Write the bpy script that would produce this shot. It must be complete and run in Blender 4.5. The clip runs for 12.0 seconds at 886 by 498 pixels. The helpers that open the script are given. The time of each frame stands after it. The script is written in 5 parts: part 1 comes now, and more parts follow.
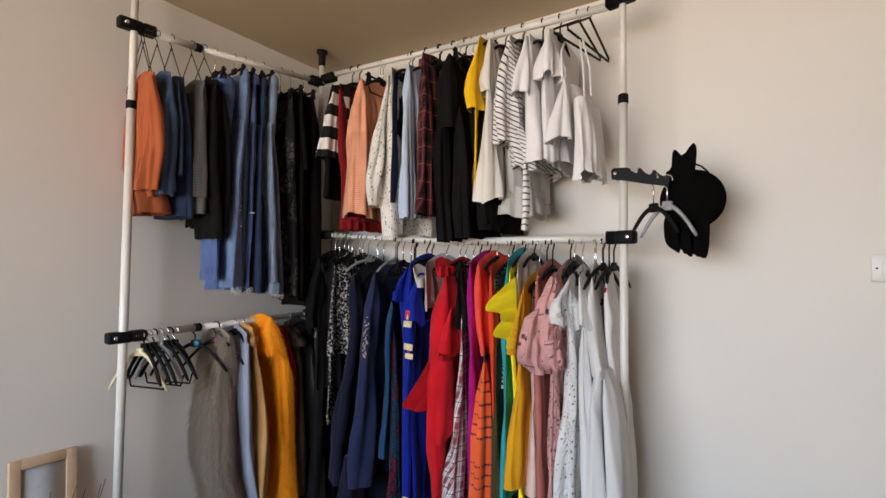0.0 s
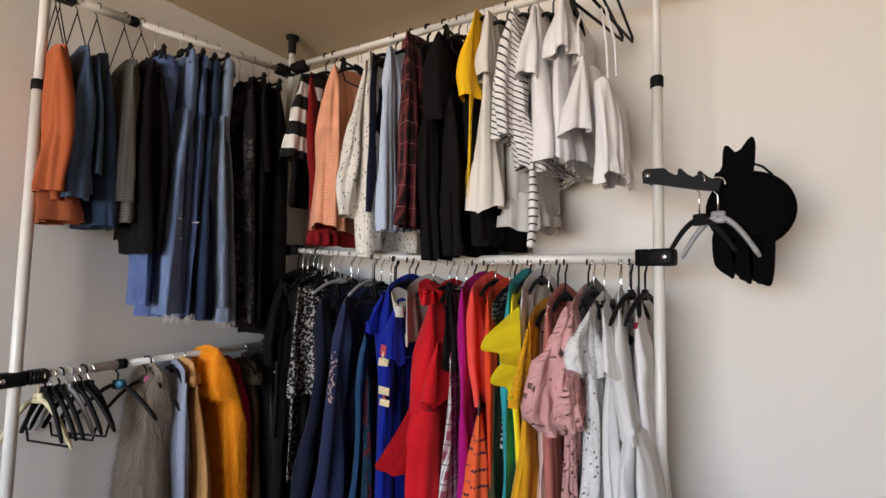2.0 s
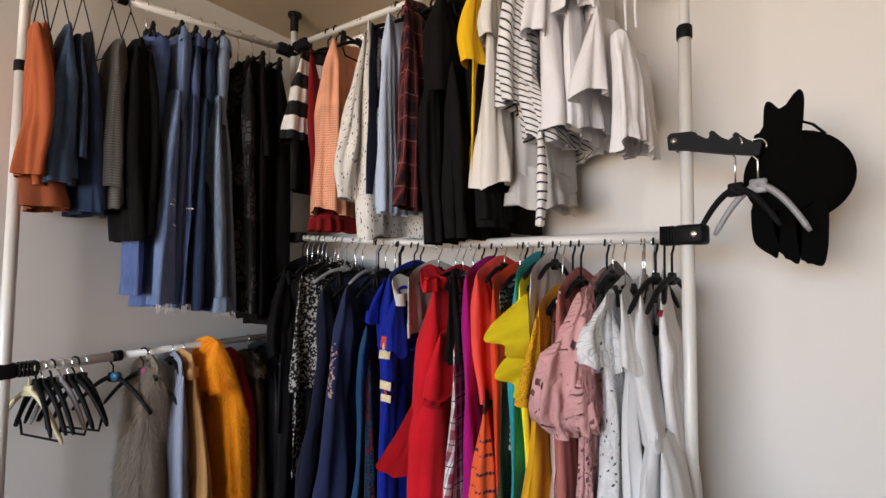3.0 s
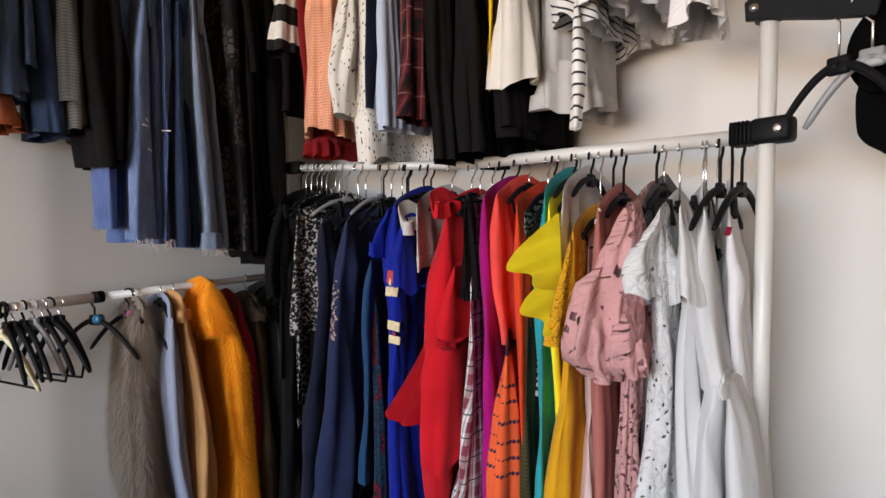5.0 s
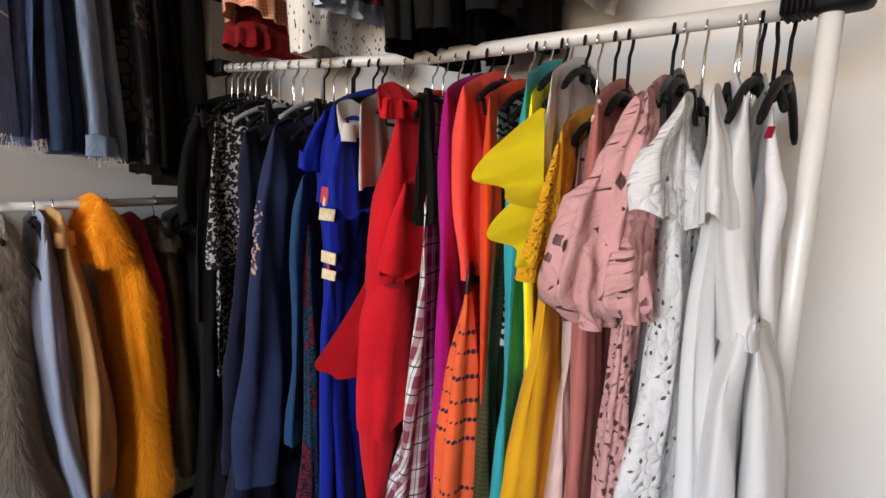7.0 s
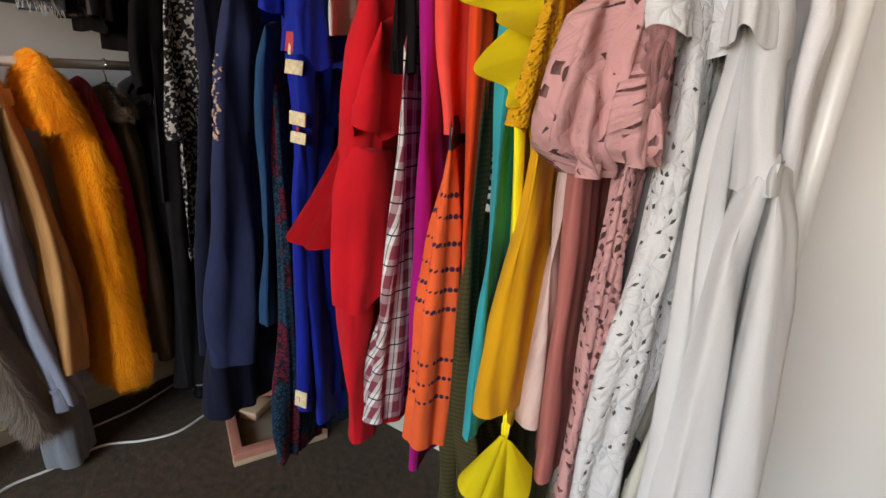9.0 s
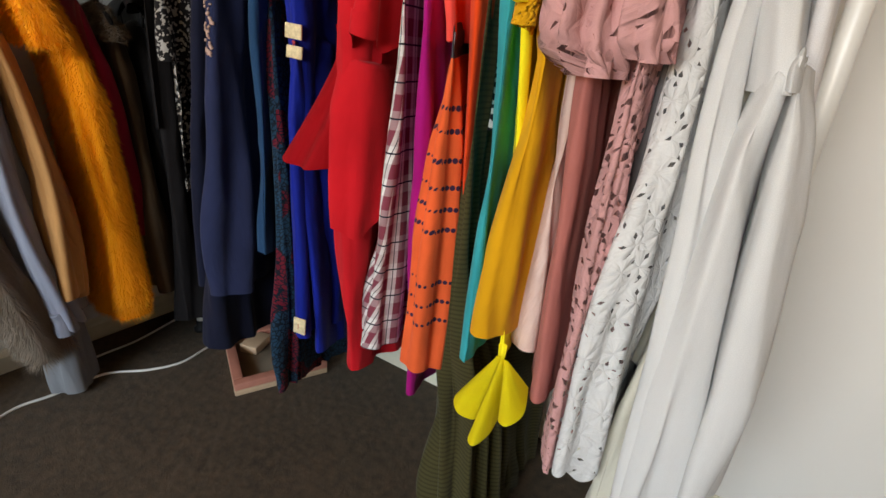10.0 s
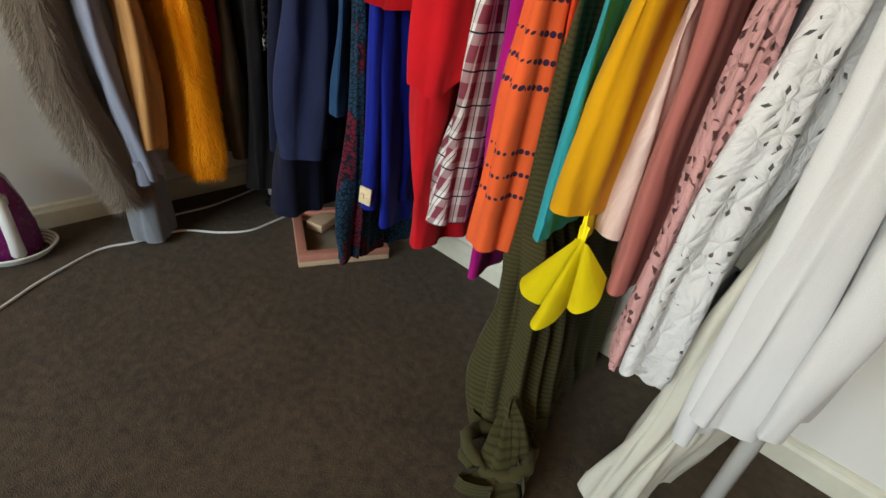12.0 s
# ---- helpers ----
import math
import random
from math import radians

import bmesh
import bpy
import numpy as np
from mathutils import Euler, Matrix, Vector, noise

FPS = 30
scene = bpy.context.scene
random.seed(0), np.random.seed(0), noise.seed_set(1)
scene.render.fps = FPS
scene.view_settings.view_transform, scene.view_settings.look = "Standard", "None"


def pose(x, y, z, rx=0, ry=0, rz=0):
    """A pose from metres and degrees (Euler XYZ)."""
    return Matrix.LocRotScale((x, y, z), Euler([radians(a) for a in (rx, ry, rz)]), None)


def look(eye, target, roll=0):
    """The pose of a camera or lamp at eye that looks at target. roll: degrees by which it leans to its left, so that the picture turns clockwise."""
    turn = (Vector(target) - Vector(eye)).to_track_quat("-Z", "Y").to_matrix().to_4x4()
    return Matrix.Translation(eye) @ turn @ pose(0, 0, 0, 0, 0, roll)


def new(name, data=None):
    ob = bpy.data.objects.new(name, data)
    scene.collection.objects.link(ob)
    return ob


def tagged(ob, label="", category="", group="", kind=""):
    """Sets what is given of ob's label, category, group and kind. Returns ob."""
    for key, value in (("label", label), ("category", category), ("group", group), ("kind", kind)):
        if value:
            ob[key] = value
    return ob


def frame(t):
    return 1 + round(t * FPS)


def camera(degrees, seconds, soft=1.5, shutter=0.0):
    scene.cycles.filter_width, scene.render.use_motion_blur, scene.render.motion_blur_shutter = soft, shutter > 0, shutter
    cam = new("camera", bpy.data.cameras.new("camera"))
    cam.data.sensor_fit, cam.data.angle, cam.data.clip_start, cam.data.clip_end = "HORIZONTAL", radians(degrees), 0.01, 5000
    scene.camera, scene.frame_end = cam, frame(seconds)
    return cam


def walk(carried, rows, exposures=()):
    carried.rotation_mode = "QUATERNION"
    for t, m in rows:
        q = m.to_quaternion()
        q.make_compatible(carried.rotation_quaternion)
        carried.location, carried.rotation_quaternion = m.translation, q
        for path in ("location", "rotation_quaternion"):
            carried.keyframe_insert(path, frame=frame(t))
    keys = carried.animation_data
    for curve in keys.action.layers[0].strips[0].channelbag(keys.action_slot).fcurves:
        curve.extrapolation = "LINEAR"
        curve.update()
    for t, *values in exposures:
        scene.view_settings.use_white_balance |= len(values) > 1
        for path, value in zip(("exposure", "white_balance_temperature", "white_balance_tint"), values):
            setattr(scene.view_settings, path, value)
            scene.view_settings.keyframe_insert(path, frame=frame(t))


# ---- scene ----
cam = camera(84.7, 12.0, 1.5)
PATH = [
    (0, (2.102, -1.999, 1.294), (0.999, -0.332, 1.372), 0.6),
    (0.5, (2.05, -1.909, 1.316), (0.967, -0.23, 1.403), 0.6),
    (1, (1.991, -1.836, 1.342), (0.926, -0.148, 1.469), 0.6),
    (1.5, (1.944, -1.766, 1.327), (0.883, -0.076, 1.467), 1.0),
    (2, (1.92, -1.676, 1.325), (0.84, 0.001, 1.466), 1.1),
    (2.5, (1.917, -1.587, 1.329), (0.779, 0.053, 1.463), 0.6),
    (3, (1.919, -1.515, 1.306), (0.727, 0.087, 1.415), 0.6),
    (3.2, (1.909, -1.512, 1.298), (0.719, 0.092, 1.39), 0.6),
    (4.8, (1.828, -1.373, 1.245), (0.576, 0.185, 1.163), -0.3),
    (5, (1.8, -1.348, 1.237), (0.557, 0.216, 1.145), -0.3),
    (5.5, (1.751, -1.292, 1.212), (0.532, 0.29, 1.098), -0.1),
    (6, (1.714, -1.247, 1.186), (0.534, 0.359, 1.014), 0.4),
    (6.5, (1.689, -1.191, 1.165), (0.555, 0.443, 0.958), 1.3),
    (7, (1.675, -1.139, 1.141), (0.564, 0.503, 0.873), 2.3),
    (7.2, (1.673, -1.122, 1.128), (0.564, 0.515, 0.83), 2.8),
    (8.8, (1.662, -1.073, 1.036), (0.612, 0.54, 0.491), 3.6),
    (9, (1.656, -1.072, 1.029), (0.631, 0.539, 0.435), 3.7),
    (9.5, (1.658, -1.076, 0.997), (0.665, 0.522, 0.321), 4.4),
    (10, (1.666, -1.071, 0.959), (0.673, 0.496, 0.211), 4.8),
    (10.5, (1.677, -1.074, 0.926), (0.63, 0.447, 0.157), 5.3),
    (11, (1.693, -1.083, 0.881), (0.545, 0.348, 0.084), 5.8),
    (11.5, (1.682, -1.072, 0.848), (0.544, 0.288, -0.077), 7.2),
    (12, (1.646, -1.046, 0.837), (0.553, 0.263, -0.207), 8.3),
]
walk(cam, [(t, look(eye, target, roll)) for t, eye, target, roll in PATH], [(0, -0.12, 6500, 12), (4, 0.0, 6500, 14), (6, 0.15, 6600, 14), (7.2, 0.19, 6800, 14), (9, 0.02, 7300, 13), (12, 0.12, 7600, 7)])

from mathutils.bvhtree import BVHTree

# ---- light ----
world = bpy.data.worlds.new("daylight")
scene.world = world
world.use_nodes = True
sky = world.node_tree.nodes.new("ShaderNodeTexSky")
sky.sky_type, sky.sun_disc = "NISHITA", False
sky.sun_elevation, sky.sun_rotation = radians(40), radians(120)
world.node_tree.links.new(sky.outputs[0], world.node_tree.nodes["Background"].inputs[0])
world.node_tree.nodes["Background"].inputs[1].default_value = 0.08

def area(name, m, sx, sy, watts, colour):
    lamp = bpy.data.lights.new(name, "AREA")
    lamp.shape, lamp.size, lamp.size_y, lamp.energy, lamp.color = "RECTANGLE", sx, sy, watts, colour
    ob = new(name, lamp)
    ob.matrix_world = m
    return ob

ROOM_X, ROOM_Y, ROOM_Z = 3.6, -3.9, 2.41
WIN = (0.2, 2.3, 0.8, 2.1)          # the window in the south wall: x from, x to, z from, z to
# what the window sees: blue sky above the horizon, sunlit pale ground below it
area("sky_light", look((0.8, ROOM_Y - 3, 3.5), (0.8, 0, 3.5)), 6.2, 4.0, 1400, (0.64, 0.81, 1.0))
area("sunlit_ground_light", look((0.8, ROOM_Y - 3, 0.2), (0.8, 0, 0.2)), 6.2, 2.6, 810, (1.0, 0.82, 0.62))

# ---- materials ----
def nodes_of(name):
    m = bpy.data.materials.new(name)
    m.use_nodes = True
    t = m.node_tree
    return m, t, t.nodes["Principled BSDF"]

def link(t, a, b):
    t.links.new(a, b)

def val(t, op, a, b=None, c=None):
    n = t.nodes.new("ShaderNodeMath")
    n.operation = op
    for i, x in enumerate((a, b, c)):
        if x is None:
            continue
        if isinstance(x, (int, float)):
            n.inputs[i].default_value = x
        else:
            link(t, x, n.inputs[i])
    return n.outputs[0]

def blend(t, f, a, b, mode="MIX"):
    n = t.nodes.new("ShaderNodeMix")
    n.data_type, n.blend_type = "RGBA", mode
    for sock, x in ((n.inputs[0], f), (n.inputs[6], a), (n.inputs[7], b)):
        if isinstance(x, (int, float)):
            sock.default_value = x
        elif isinstance(x, tuple):
            sock.default_value = (*x[:3], 1)
        else:
            link(t, x, sock)
    return n.outputs[2]

def uvz(t):
    c = t.nodes.new("ShaderNodeTexCoord")
    s = t.nodes.new("ShaderNodeSeparateXYZ")
    link(t, c.outputs["UV"], s.inputs[0])
    return c.outputs["UV"], s.outputs[0], s.outputs[1]

def noise_tex(t, vec, scale, detail=2.0, out=0, stretch=None):
    if stretch:
        mp = t.nodes.new("ShaderNodeMapping")
        mp.inputs["Scale"].default_value = stretch
        link(t, vec, mp.inputs[0])
        vec = mp.outputs[0]
    n = t.nodes.new("ShaderNodeTexNoise")
    n.inputs["Scale"].default_value, n.inputs["Detail"].default_value = scale, detail
    link(t, vec, n.inputs["Vector"])
    return n.outputs[out]

def voro(t, vec, scale, feature="F1", out="Distance", rand=1.0, metric="EUCLIDEAN"):
    n = t.nodes.new("ShaderNodeTexVoronoi")
    n.feature = feature
    n.distance = metric
    n.inputs["Scale"].default_value = scale
    n.inputs["Randomness"].default_value = rand
    link(t, vec, n.inputs["Vector"])
    return n.outputs[out]

def bump(t, b, height, strength, dist, normal=None):
    n = t.nodes.new("ShaderNodeBump")
    n.inputs["Strength"].default_value, n.inputs["Distance"].default_value = strength, dist
    link(t, height, n.inputs["Height"])
    if normal is not None:
        link(t, normal, n.inputs["Normal"])
    return n.outputs[0]

def stripes(t, x, period, part, offset=0.0):
    return val(t, "LESS_THAN", val(t, "FRACT", val(t, "ADD", val(t, "DIVIDE", x, period), offset)), part)

def cloth(name, col, rough=0.85, sheen=0.08, weave=900, crease=0.35, pattern=None, vary=0.25, glossy=False):
    """Woven cloth: tone that drifts, fine weave and soft creases; pattern(t, uv, u, z, col) gives (colour, alpha)."""
    m, t, b = nodes_of(name)
    uv, u, z = uvz(t)
    colour, alpha, *relief = (col, None) if pattern is None else pattern(t, uv, u, z, col)
    drift = val(t, "MULTIPLY_ADD", noise_tex(t, uv, 9, 3), 2 * vary, 1 - vary)
    grain = val(t, "MULTIPLY_ADD", noise_tex(t, uv, weave, 1), 0.3, 0.85)
    f = val(t, "MULTIPLY", drift, grain)
    rgb = t.nodes.new("ShaderNodeCombineXYZ")
    for i in range(3):
        link(t, f, rgb.inputs[i])
    link(t, blend(t, 1.0, colour, rgb.outputs[0], "MULTIPLY"), b.inputs["Base Color"])
    b.inputs["Roughness"].default_value = rough
    b.inputs["Sheen Weight"].default_value = sheen
    b.inputs["Sheen Roughness"].default_value = 0.5
    b.inputs["Specular IOR Level"].default_value = 0.5 if glossy else 0.1
    n1 = bump(t, b, noise_tex(t, uv, 14, 4, stretch=(1.0, 0.35, 1.0)), crease, 0.02)
    if relief:
        n1 = bump(t, b, relief[0], 0.5, 0.005, n1)
    n2 = bump(t, b, noise_tex(t, uv, weave, 1), 0.25, 0.0008, n1)
    link(t, n2, b.inputs["Normal"])
    if alpha is not None:
        link(t, alpha, b.inputs["Alpha"])
    return m

def plain(name, col, rough=0.5, metal=0.0, vary=0.12, scale=30, bumpy=0.1, dist=0.001):
    m, t, b = nodes_of(name)
    c = t.nodes.new("ShaderNodeTexCoord")
    n = noise_tex(t, c.outputs["Object"], scale, 4)
    dark = tuple(x * (1 - vary) for x in col)
    light = tuple(min(1, x * (1 + vary)) for x in col)
    link(t, blend(t, n, dark, light), b.inputs["Base Color"])
    link(t, val(t, "MULTIPLY_ADD", noise_tex(t, c.outputs["Object"], scale * 3, 3), 0.2, rough - 0.1), b.inputs["Roughness"])
    b.inputs["Metallic"].default_value = metal
    b.inputs["Specular IOR Level"].default_value = 0.05 if max(col) < 0.005 else (0.1 if max(col) < 0.02 else 0.5)
    link(t, bump(t, b, noise_tex(t, c.outputs["Object"], scale * 6, 3), bumpy, dist), b.inputs["Normal"])
    return m

# patterns
def p_stripes(second, period, part, along="z", tilt=0.0):
    def f(t, uv, u, z, col):
        x = z if along == "z" else u
        if tilt:
            x = val(t, "ADD", z, val(t, "MULTIPLY", u, tilt))
        x = val(t, "MULTIPLY_ADD", noise_tex(t, uv, 12, 2), 0.012, x)
        return blend(t, stripes(t, x, period, part), col, second), None
    return f

def p_plaid(dark, line, period, white=None):
    def f(t, uv, u, z, col):
        a, b = stripes(t, u, period * 0.7, 0.5), stripes(t, z, period * 1.2, 0.46)
        c = blend(t, val(t, "ADD", val(t, "MULTIPLY", a, 0.72), val(t, "MULTIPLY", b, 0.25)), col, dark)
        for x, p in ((u, period * 0.7), (z, period * 1.2)):
            c = blend(t, stripes(t, x, p, 0.05, 0.25), c, line)
            if white:
                c = blend(t, stripes(t, x, p, 0.04, 0.6), c, white)
        return c, None
    return f

def p_leopard(t, uv, u, z, col):
    d = voro(t, uv, 68)
    ring = val(t, "MULTIPLY", val(t, "GREATER_THAN", d, 0.2), val(t, "LESS_THAN", d, 0.75))
    gap = val(t, "GREATER_THAN", noise_tex(t, uv, 90, 1), 0.42)
    return blend(t, val(t, "MULTIPLY", ring, gap), col, (0.012, 0.011, 0.012)), None

def p_marks(t, uv, u, z, col):
    mp = t.nodes.new("ShaderNodeMapping")
    mp.inputs["Rotation"].default_value = (0, 0, 0.7)
    mp.inputs["Scale"].default_value = (115, 50, 1)
    link(t, uv, mp.inputs[0])
    d = voro(t, mp.outputs[0], 1.0)
    return blend(t, val(t, "LESS_THAN", d, 0.23), col, (0.02, 0.02, 0.025)), None

def p_zebra(t, uv, u, z, col):
    w = val(t, "SINE", val(t, "ADD", val(t, "MULTIPLY", z, 420), val(t, "MULTIPLY", noise_tex(t, uv, 30, 2), 14)))
    return blend(t, val(t, "GREATER_THAN", w, 0.1), col, (0.015, 0.015, 0.018)), None

def p_ribs(t, uv, u, z, col):
    w = val(t, "SINE", val(t, "MULTIPLY", z, 6.283 / 0.009))
    return blend(t, val(t, "GREATER_THAN", w, 0.35), col, tuple(c * 0.65 for c in col)), None

def p_floral(c2, c3, scale=28):
    def f(t, uv, u, z, col):
        n = noise_tex(t, uv, 6, 1)
        d = voro(t, uv, scale * 2, "DISTANCE_TO_EDGE")
        flower = blend(t, val(t, "GREATER_THAN", n, 0.53), c2, c3)
        return blend(t, val(t, "GREATER_THAN", d, 0.09), col, flower), None
    return f

def p_dotrows(rows, colour):
    def f(t, uv, u, z, col):
        zz = val(t, "MULTIPLY_ADD", noise_tex(t, uv, 4, 1), 0.012, val(t, "SUBTRACT", z, 0.006))
        near = None
        for r in rows:
            d = val(t, "ABSOLUTE", val(t, "SUBTRACT", zz, r))
            near = d if near is None else val(t, "MINIMUM", near, d)
        p = 0.0102
        du = val(t, "MULTIPLY", val(t, "SUBTRACT", val(t, "FRACT", val(t, "DIVIDE", u, p)), 0.5), p)
        r2 = val(t, "ADD", val(t, "MULTIPLY", du, du), val(t, "MULTIPLY", near, near))
        size = val(t, "MULTIPLY_ADD", val(t, "SINE", val(t, "MULTIPLY", u, 70)), 0.0012, 0.0036)
        return blend(t, val(t, "LESS_THAN", r2, val(t, "MULTIPLY", size, size)), col, colour), None
    return f

def p_lace(scale, hole, petals=5, share=0.50):
    """Cut-work: flowers whose petals are parted by leaf-shaped holes, with raised petals and cut corners between flowers."""
    def f(t, uv, u, z, col):
        warp = t.nodes.new("ShaderNodeVectorMath")
        warp.operation = "MULTIPLY_ADD"
        link(t, noise_tex(t, uv, 25, 2, 1), warp.inputs[0])
        warp.inputs[1].default_value = (0.012, 0.012, 0)
        link(t, uv, warp.inputs[2])
        v = warp.outputs[0]
        away = t.nodes.new("ShaderNodeVectorMath")
        away.operation = "SUBTRACT"
        link(t, v, away.inputs[0])
        link(t, voro(t, v, scale, out="Position", rand=0.75), away.inputs[1])
        s = t.nodes.new("ShaderNodeSeparateXYZ")
        link(t, away.outputs[0], s.inputs[0])
        r = val(t, "MULTIPLY", val(t, "SQRT", val(t, "ADD", val(t, "MULTIPLY", s.outputs[0], s.outputs[0]), val(t, "MULTIPLY", s.outputs[1], s.outputs[1]))), scale)
        turn = val(t, "ADD", val(t, "DIVIDE", val(t, "ARCTAN2", s.outputs[1], s.outputs[0]), 6.2832), voro(t, v, scale, out="Color", rand=0.75))
        ang = val(t, "ABSOLUTE", val(t, "SUBTRACT", val(t, "FRACT", val(t, "MULTIPLY", turn, petals)), 0.5))
        cut = val(t, "SUBTRACT", hole, val(t, "ABSOLUTE", val(t, "SUBTRACT", r, 0.40)))          # widest half way out
        some = val(t, "GREATER_THAN", noise_tex(t, uv, scale * 1.1, 1), share)
        gap = val(t, "MULTIPLY", val(t, "LESS_THAN", val(t, "MULTIPLY", ang, r), val(t, "MULTIPLY", cut, 0.42)), some)
        petal = val(t, "MULTIPLY", val(t, "SINE", val(t, "MULTIPLY", ang, 3.1416)), val(t, "SINE", val(t, "MULTIPLY", val(t, "MINIMUM", r, 0.62), 5.0)))
        ridge = val(t, "MULTIPLY", val(t, "SINE", val(t, "MULTIPLY", turn, 6.2832 * petals * 4)), 0.06)
        return col, val(t, "SUBTRACT", 1.0, val(t, "MULTIPLY", gap, 0.88)), val(t, "ADD", petal, ridge)
    return f

def p_mesh_holes(scale):
    def f(t, uv, u, z, col):
        d = voro(t, uv, scale, rand=0.0)
        low = val(t, "LESS_THAN", z, 1.9)
        return blend(t, val(t, "MULTIPLY", val(t, "LESS_THAN", d, 0.3), low), col, tuple(x * 0.6 for x in col)), None
    return f

def p_fade(c2, scale=5):
    """Washed denim: paler where it is worn, with fine vertical slubs."""
    def f(t, uv, u, z, col):
        n = noise_tex(t, uv, scale, 3)
        s = noise_tex(t, uv, 300, 1, stretch=(1.0, 0.08, 1.0))
        mix = val(t, "MULTIPLY_ADD", val(t, "ADD", n, s), 1.3, -0.8)
        return blend(t, val(t, "MINIMUM", val(t, "MAXIMUM", mix, 0.0), 1.3), col, c2), None
    return f

def wall_paint(name, col):
    m, t, b = nodes_of(name)
    c = t.nodes.new("ShaderNodeTexCoord").outputs["Object"]
    n = noise_tex(t, c, 1.3, 4)
    link(t, blend(t, n, tuple(x * 0.95 for x in col), tuple(min(1, x * 1.03) for x in col)), b.inputs["Base Color"])
    b.inputs["Roughness"].default_value = 0.6
    n1 = bump(t, b, noise_tex(t, c, 4, 3), 0.25, 0.012)
    link(t, bump(t, b, noise_tex(t, c, 180, 3), 0.12, 0.001, n1), b.inputs["Normal"])
    return m

WALL = wall_paint("wall_paint", (0.80, 0.768, 0.72))
# unseen walls: coloured dark to cut fill light, warm to tint the bounce
FARWALL = wall_paint("bounce_control_wall_paint", (0.37, 0.28, 0.20))
# ceiling's dimness and brown bounce from the carpet are put into this colour
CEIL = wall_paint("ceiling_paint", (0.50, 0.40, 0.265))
SKIRT = plain("skirting_paint", (0.72, 0.68, 0.55), 0.4)

def carpet():
    m, t, b = nodes_of("carpet")
    c = t.nodes.new("ShaderNodeTexCoord").outputs["Object"]
    a = blend(t, noise_tex(t, c, 5, 5), (0.044, 0.030, 0.0165), (0.150, 0.098, 0.055))
    mid = noise_tex(t, c, 42, 5)
    a = blend(t, val(t, "MULTIPLY_ADD", mid, 2.0, -0.6), blend(t, 0.55, a, (0.008, 0.006, 0.004)), blend(t, 0.35, a, (0.11, 0.075, 0.042)))
    g = blend(t, noise_tex(t, c, 260, 3), (0.5, 0.5, 0.5), (1.5, 1.5, 1.5))
    link(t, blend(t, 1.0, a, g, "MULTIPLY"), b.inputs["Base Color"])
    b.inputs["Roughness"].default_value = 0.95
    b.inputs["Sheen Weight"].default_value = 0.05
    n1 = bump(t, b, noise_tex(t, c, 40, 3), 0.4, 0.01)
    link(t, bump(t, b, noise_tex(t, c, 420, 3), 0.7, 0.005, n1), b.inputs["Normal"])
    return m

CARPET = carpet()
STEEL = plain("enamelled_tube", (0.74, 0.72, 0.68), 0.32, 0.0, 0.05, 20, 0.05)
CHROME = plain("chrome", (0.75, 0.75, 0.76), 0.2, 1.0, 0.05)
BLACKP = plain("black_plastic", (0.008, 0.008, 0.009), 0.5, 0.0, 0.3, 40)
GREYP = plain("grey_plastic", (0.28, 0.28, 0.29), 0.4)
WHITEP = plain("white_plastic", (0.75, 0.75, 0.73), 0.35, 0.0, 0.05)
CREAMP = plain("cream_plastic", (0.72, 0.64, 0.40), 0.4)
FELT = plain("black_felt", (0.003, 0.003, 0.003), 0.95, 0.0, 0.4, 200, 0.5)
PINKWOOD = plain("pink_painted_wood", (0.52, 0.21, 0.15), 0.55, 0.0, 0.2, 25, 0.3)
PALEWOOD = plain("pale_wood", (0.58, 0.40, 0.26), 0.55, 0.0, 0.2, 25, 0.3)

# ---- mesh helpers ----
def finish(ob, mat, parent=None, label="", smooth=True):
    ob.data.materials.append(mat)
    if smooth:
        ob.data.polygons.foreach_set("use_smooth", [True] * len(ob.data.polygons))
    if parent:
        ob.parent = parent
    if label:
        ob["label"] = label
    return ob

def part(name, bm, mat, parent=None, label="", smooth=True):
    me = bpy.data.meshes.new(name)
    bmesh.ops.recalc_face_normals(bm, faces=bm.faces)
    bm.to_mesh(me)
    bm.free()
    return finish(new(name, me), mat, parent, label, smooth)

def thing(name, label, category, at=(0, 0, 0), group="", kind=""):
    ob = new(name)
    ob.empty_display_size = 0.05
    ob.location = at
    bpy.context.view_layer.update()
    return tagged(ob, label, category, group, kind)

def rel(parent, p):
    return Vector(p) - parent.location if parent else Vector(p)

def tube(bm, pts, r, n=10, cap=True):
    """A round tube along points; r is one radius or one for each point."""
    pts = [Vector(p) for p in pts]
    rs = r if isinstance(r, (list, tuple)) else [r] * len(pts)
    rings, up = [], None
    for i, p in enumerate(pts):
        d = (pts[min(i + 1, len(pts) - 1)] - pts[max(i - 1, 0)]).normalized()
        if up is None:
            up = d.orthogonal().normalized()
        side = d.cross(up).normalized()
        up = side.cross(d).normalized()
        rings.append([bm.verts.new(p + rs[i] * (math.cos(a) * up + math.sin(a) * side))
                      for a in (2 * math.pi * k / n for k in range(n))])
    for a, b in zip(rings, rings[1:]):
        for k in range(n):
            bm.faces.new((a[k], a[(k + 1) % n], b[(k + 1) % n], b[k]))
    if cap:
        bm.faces.new(rings[0][::-1])
        bm.faces.new(rings[-1])
    return bm

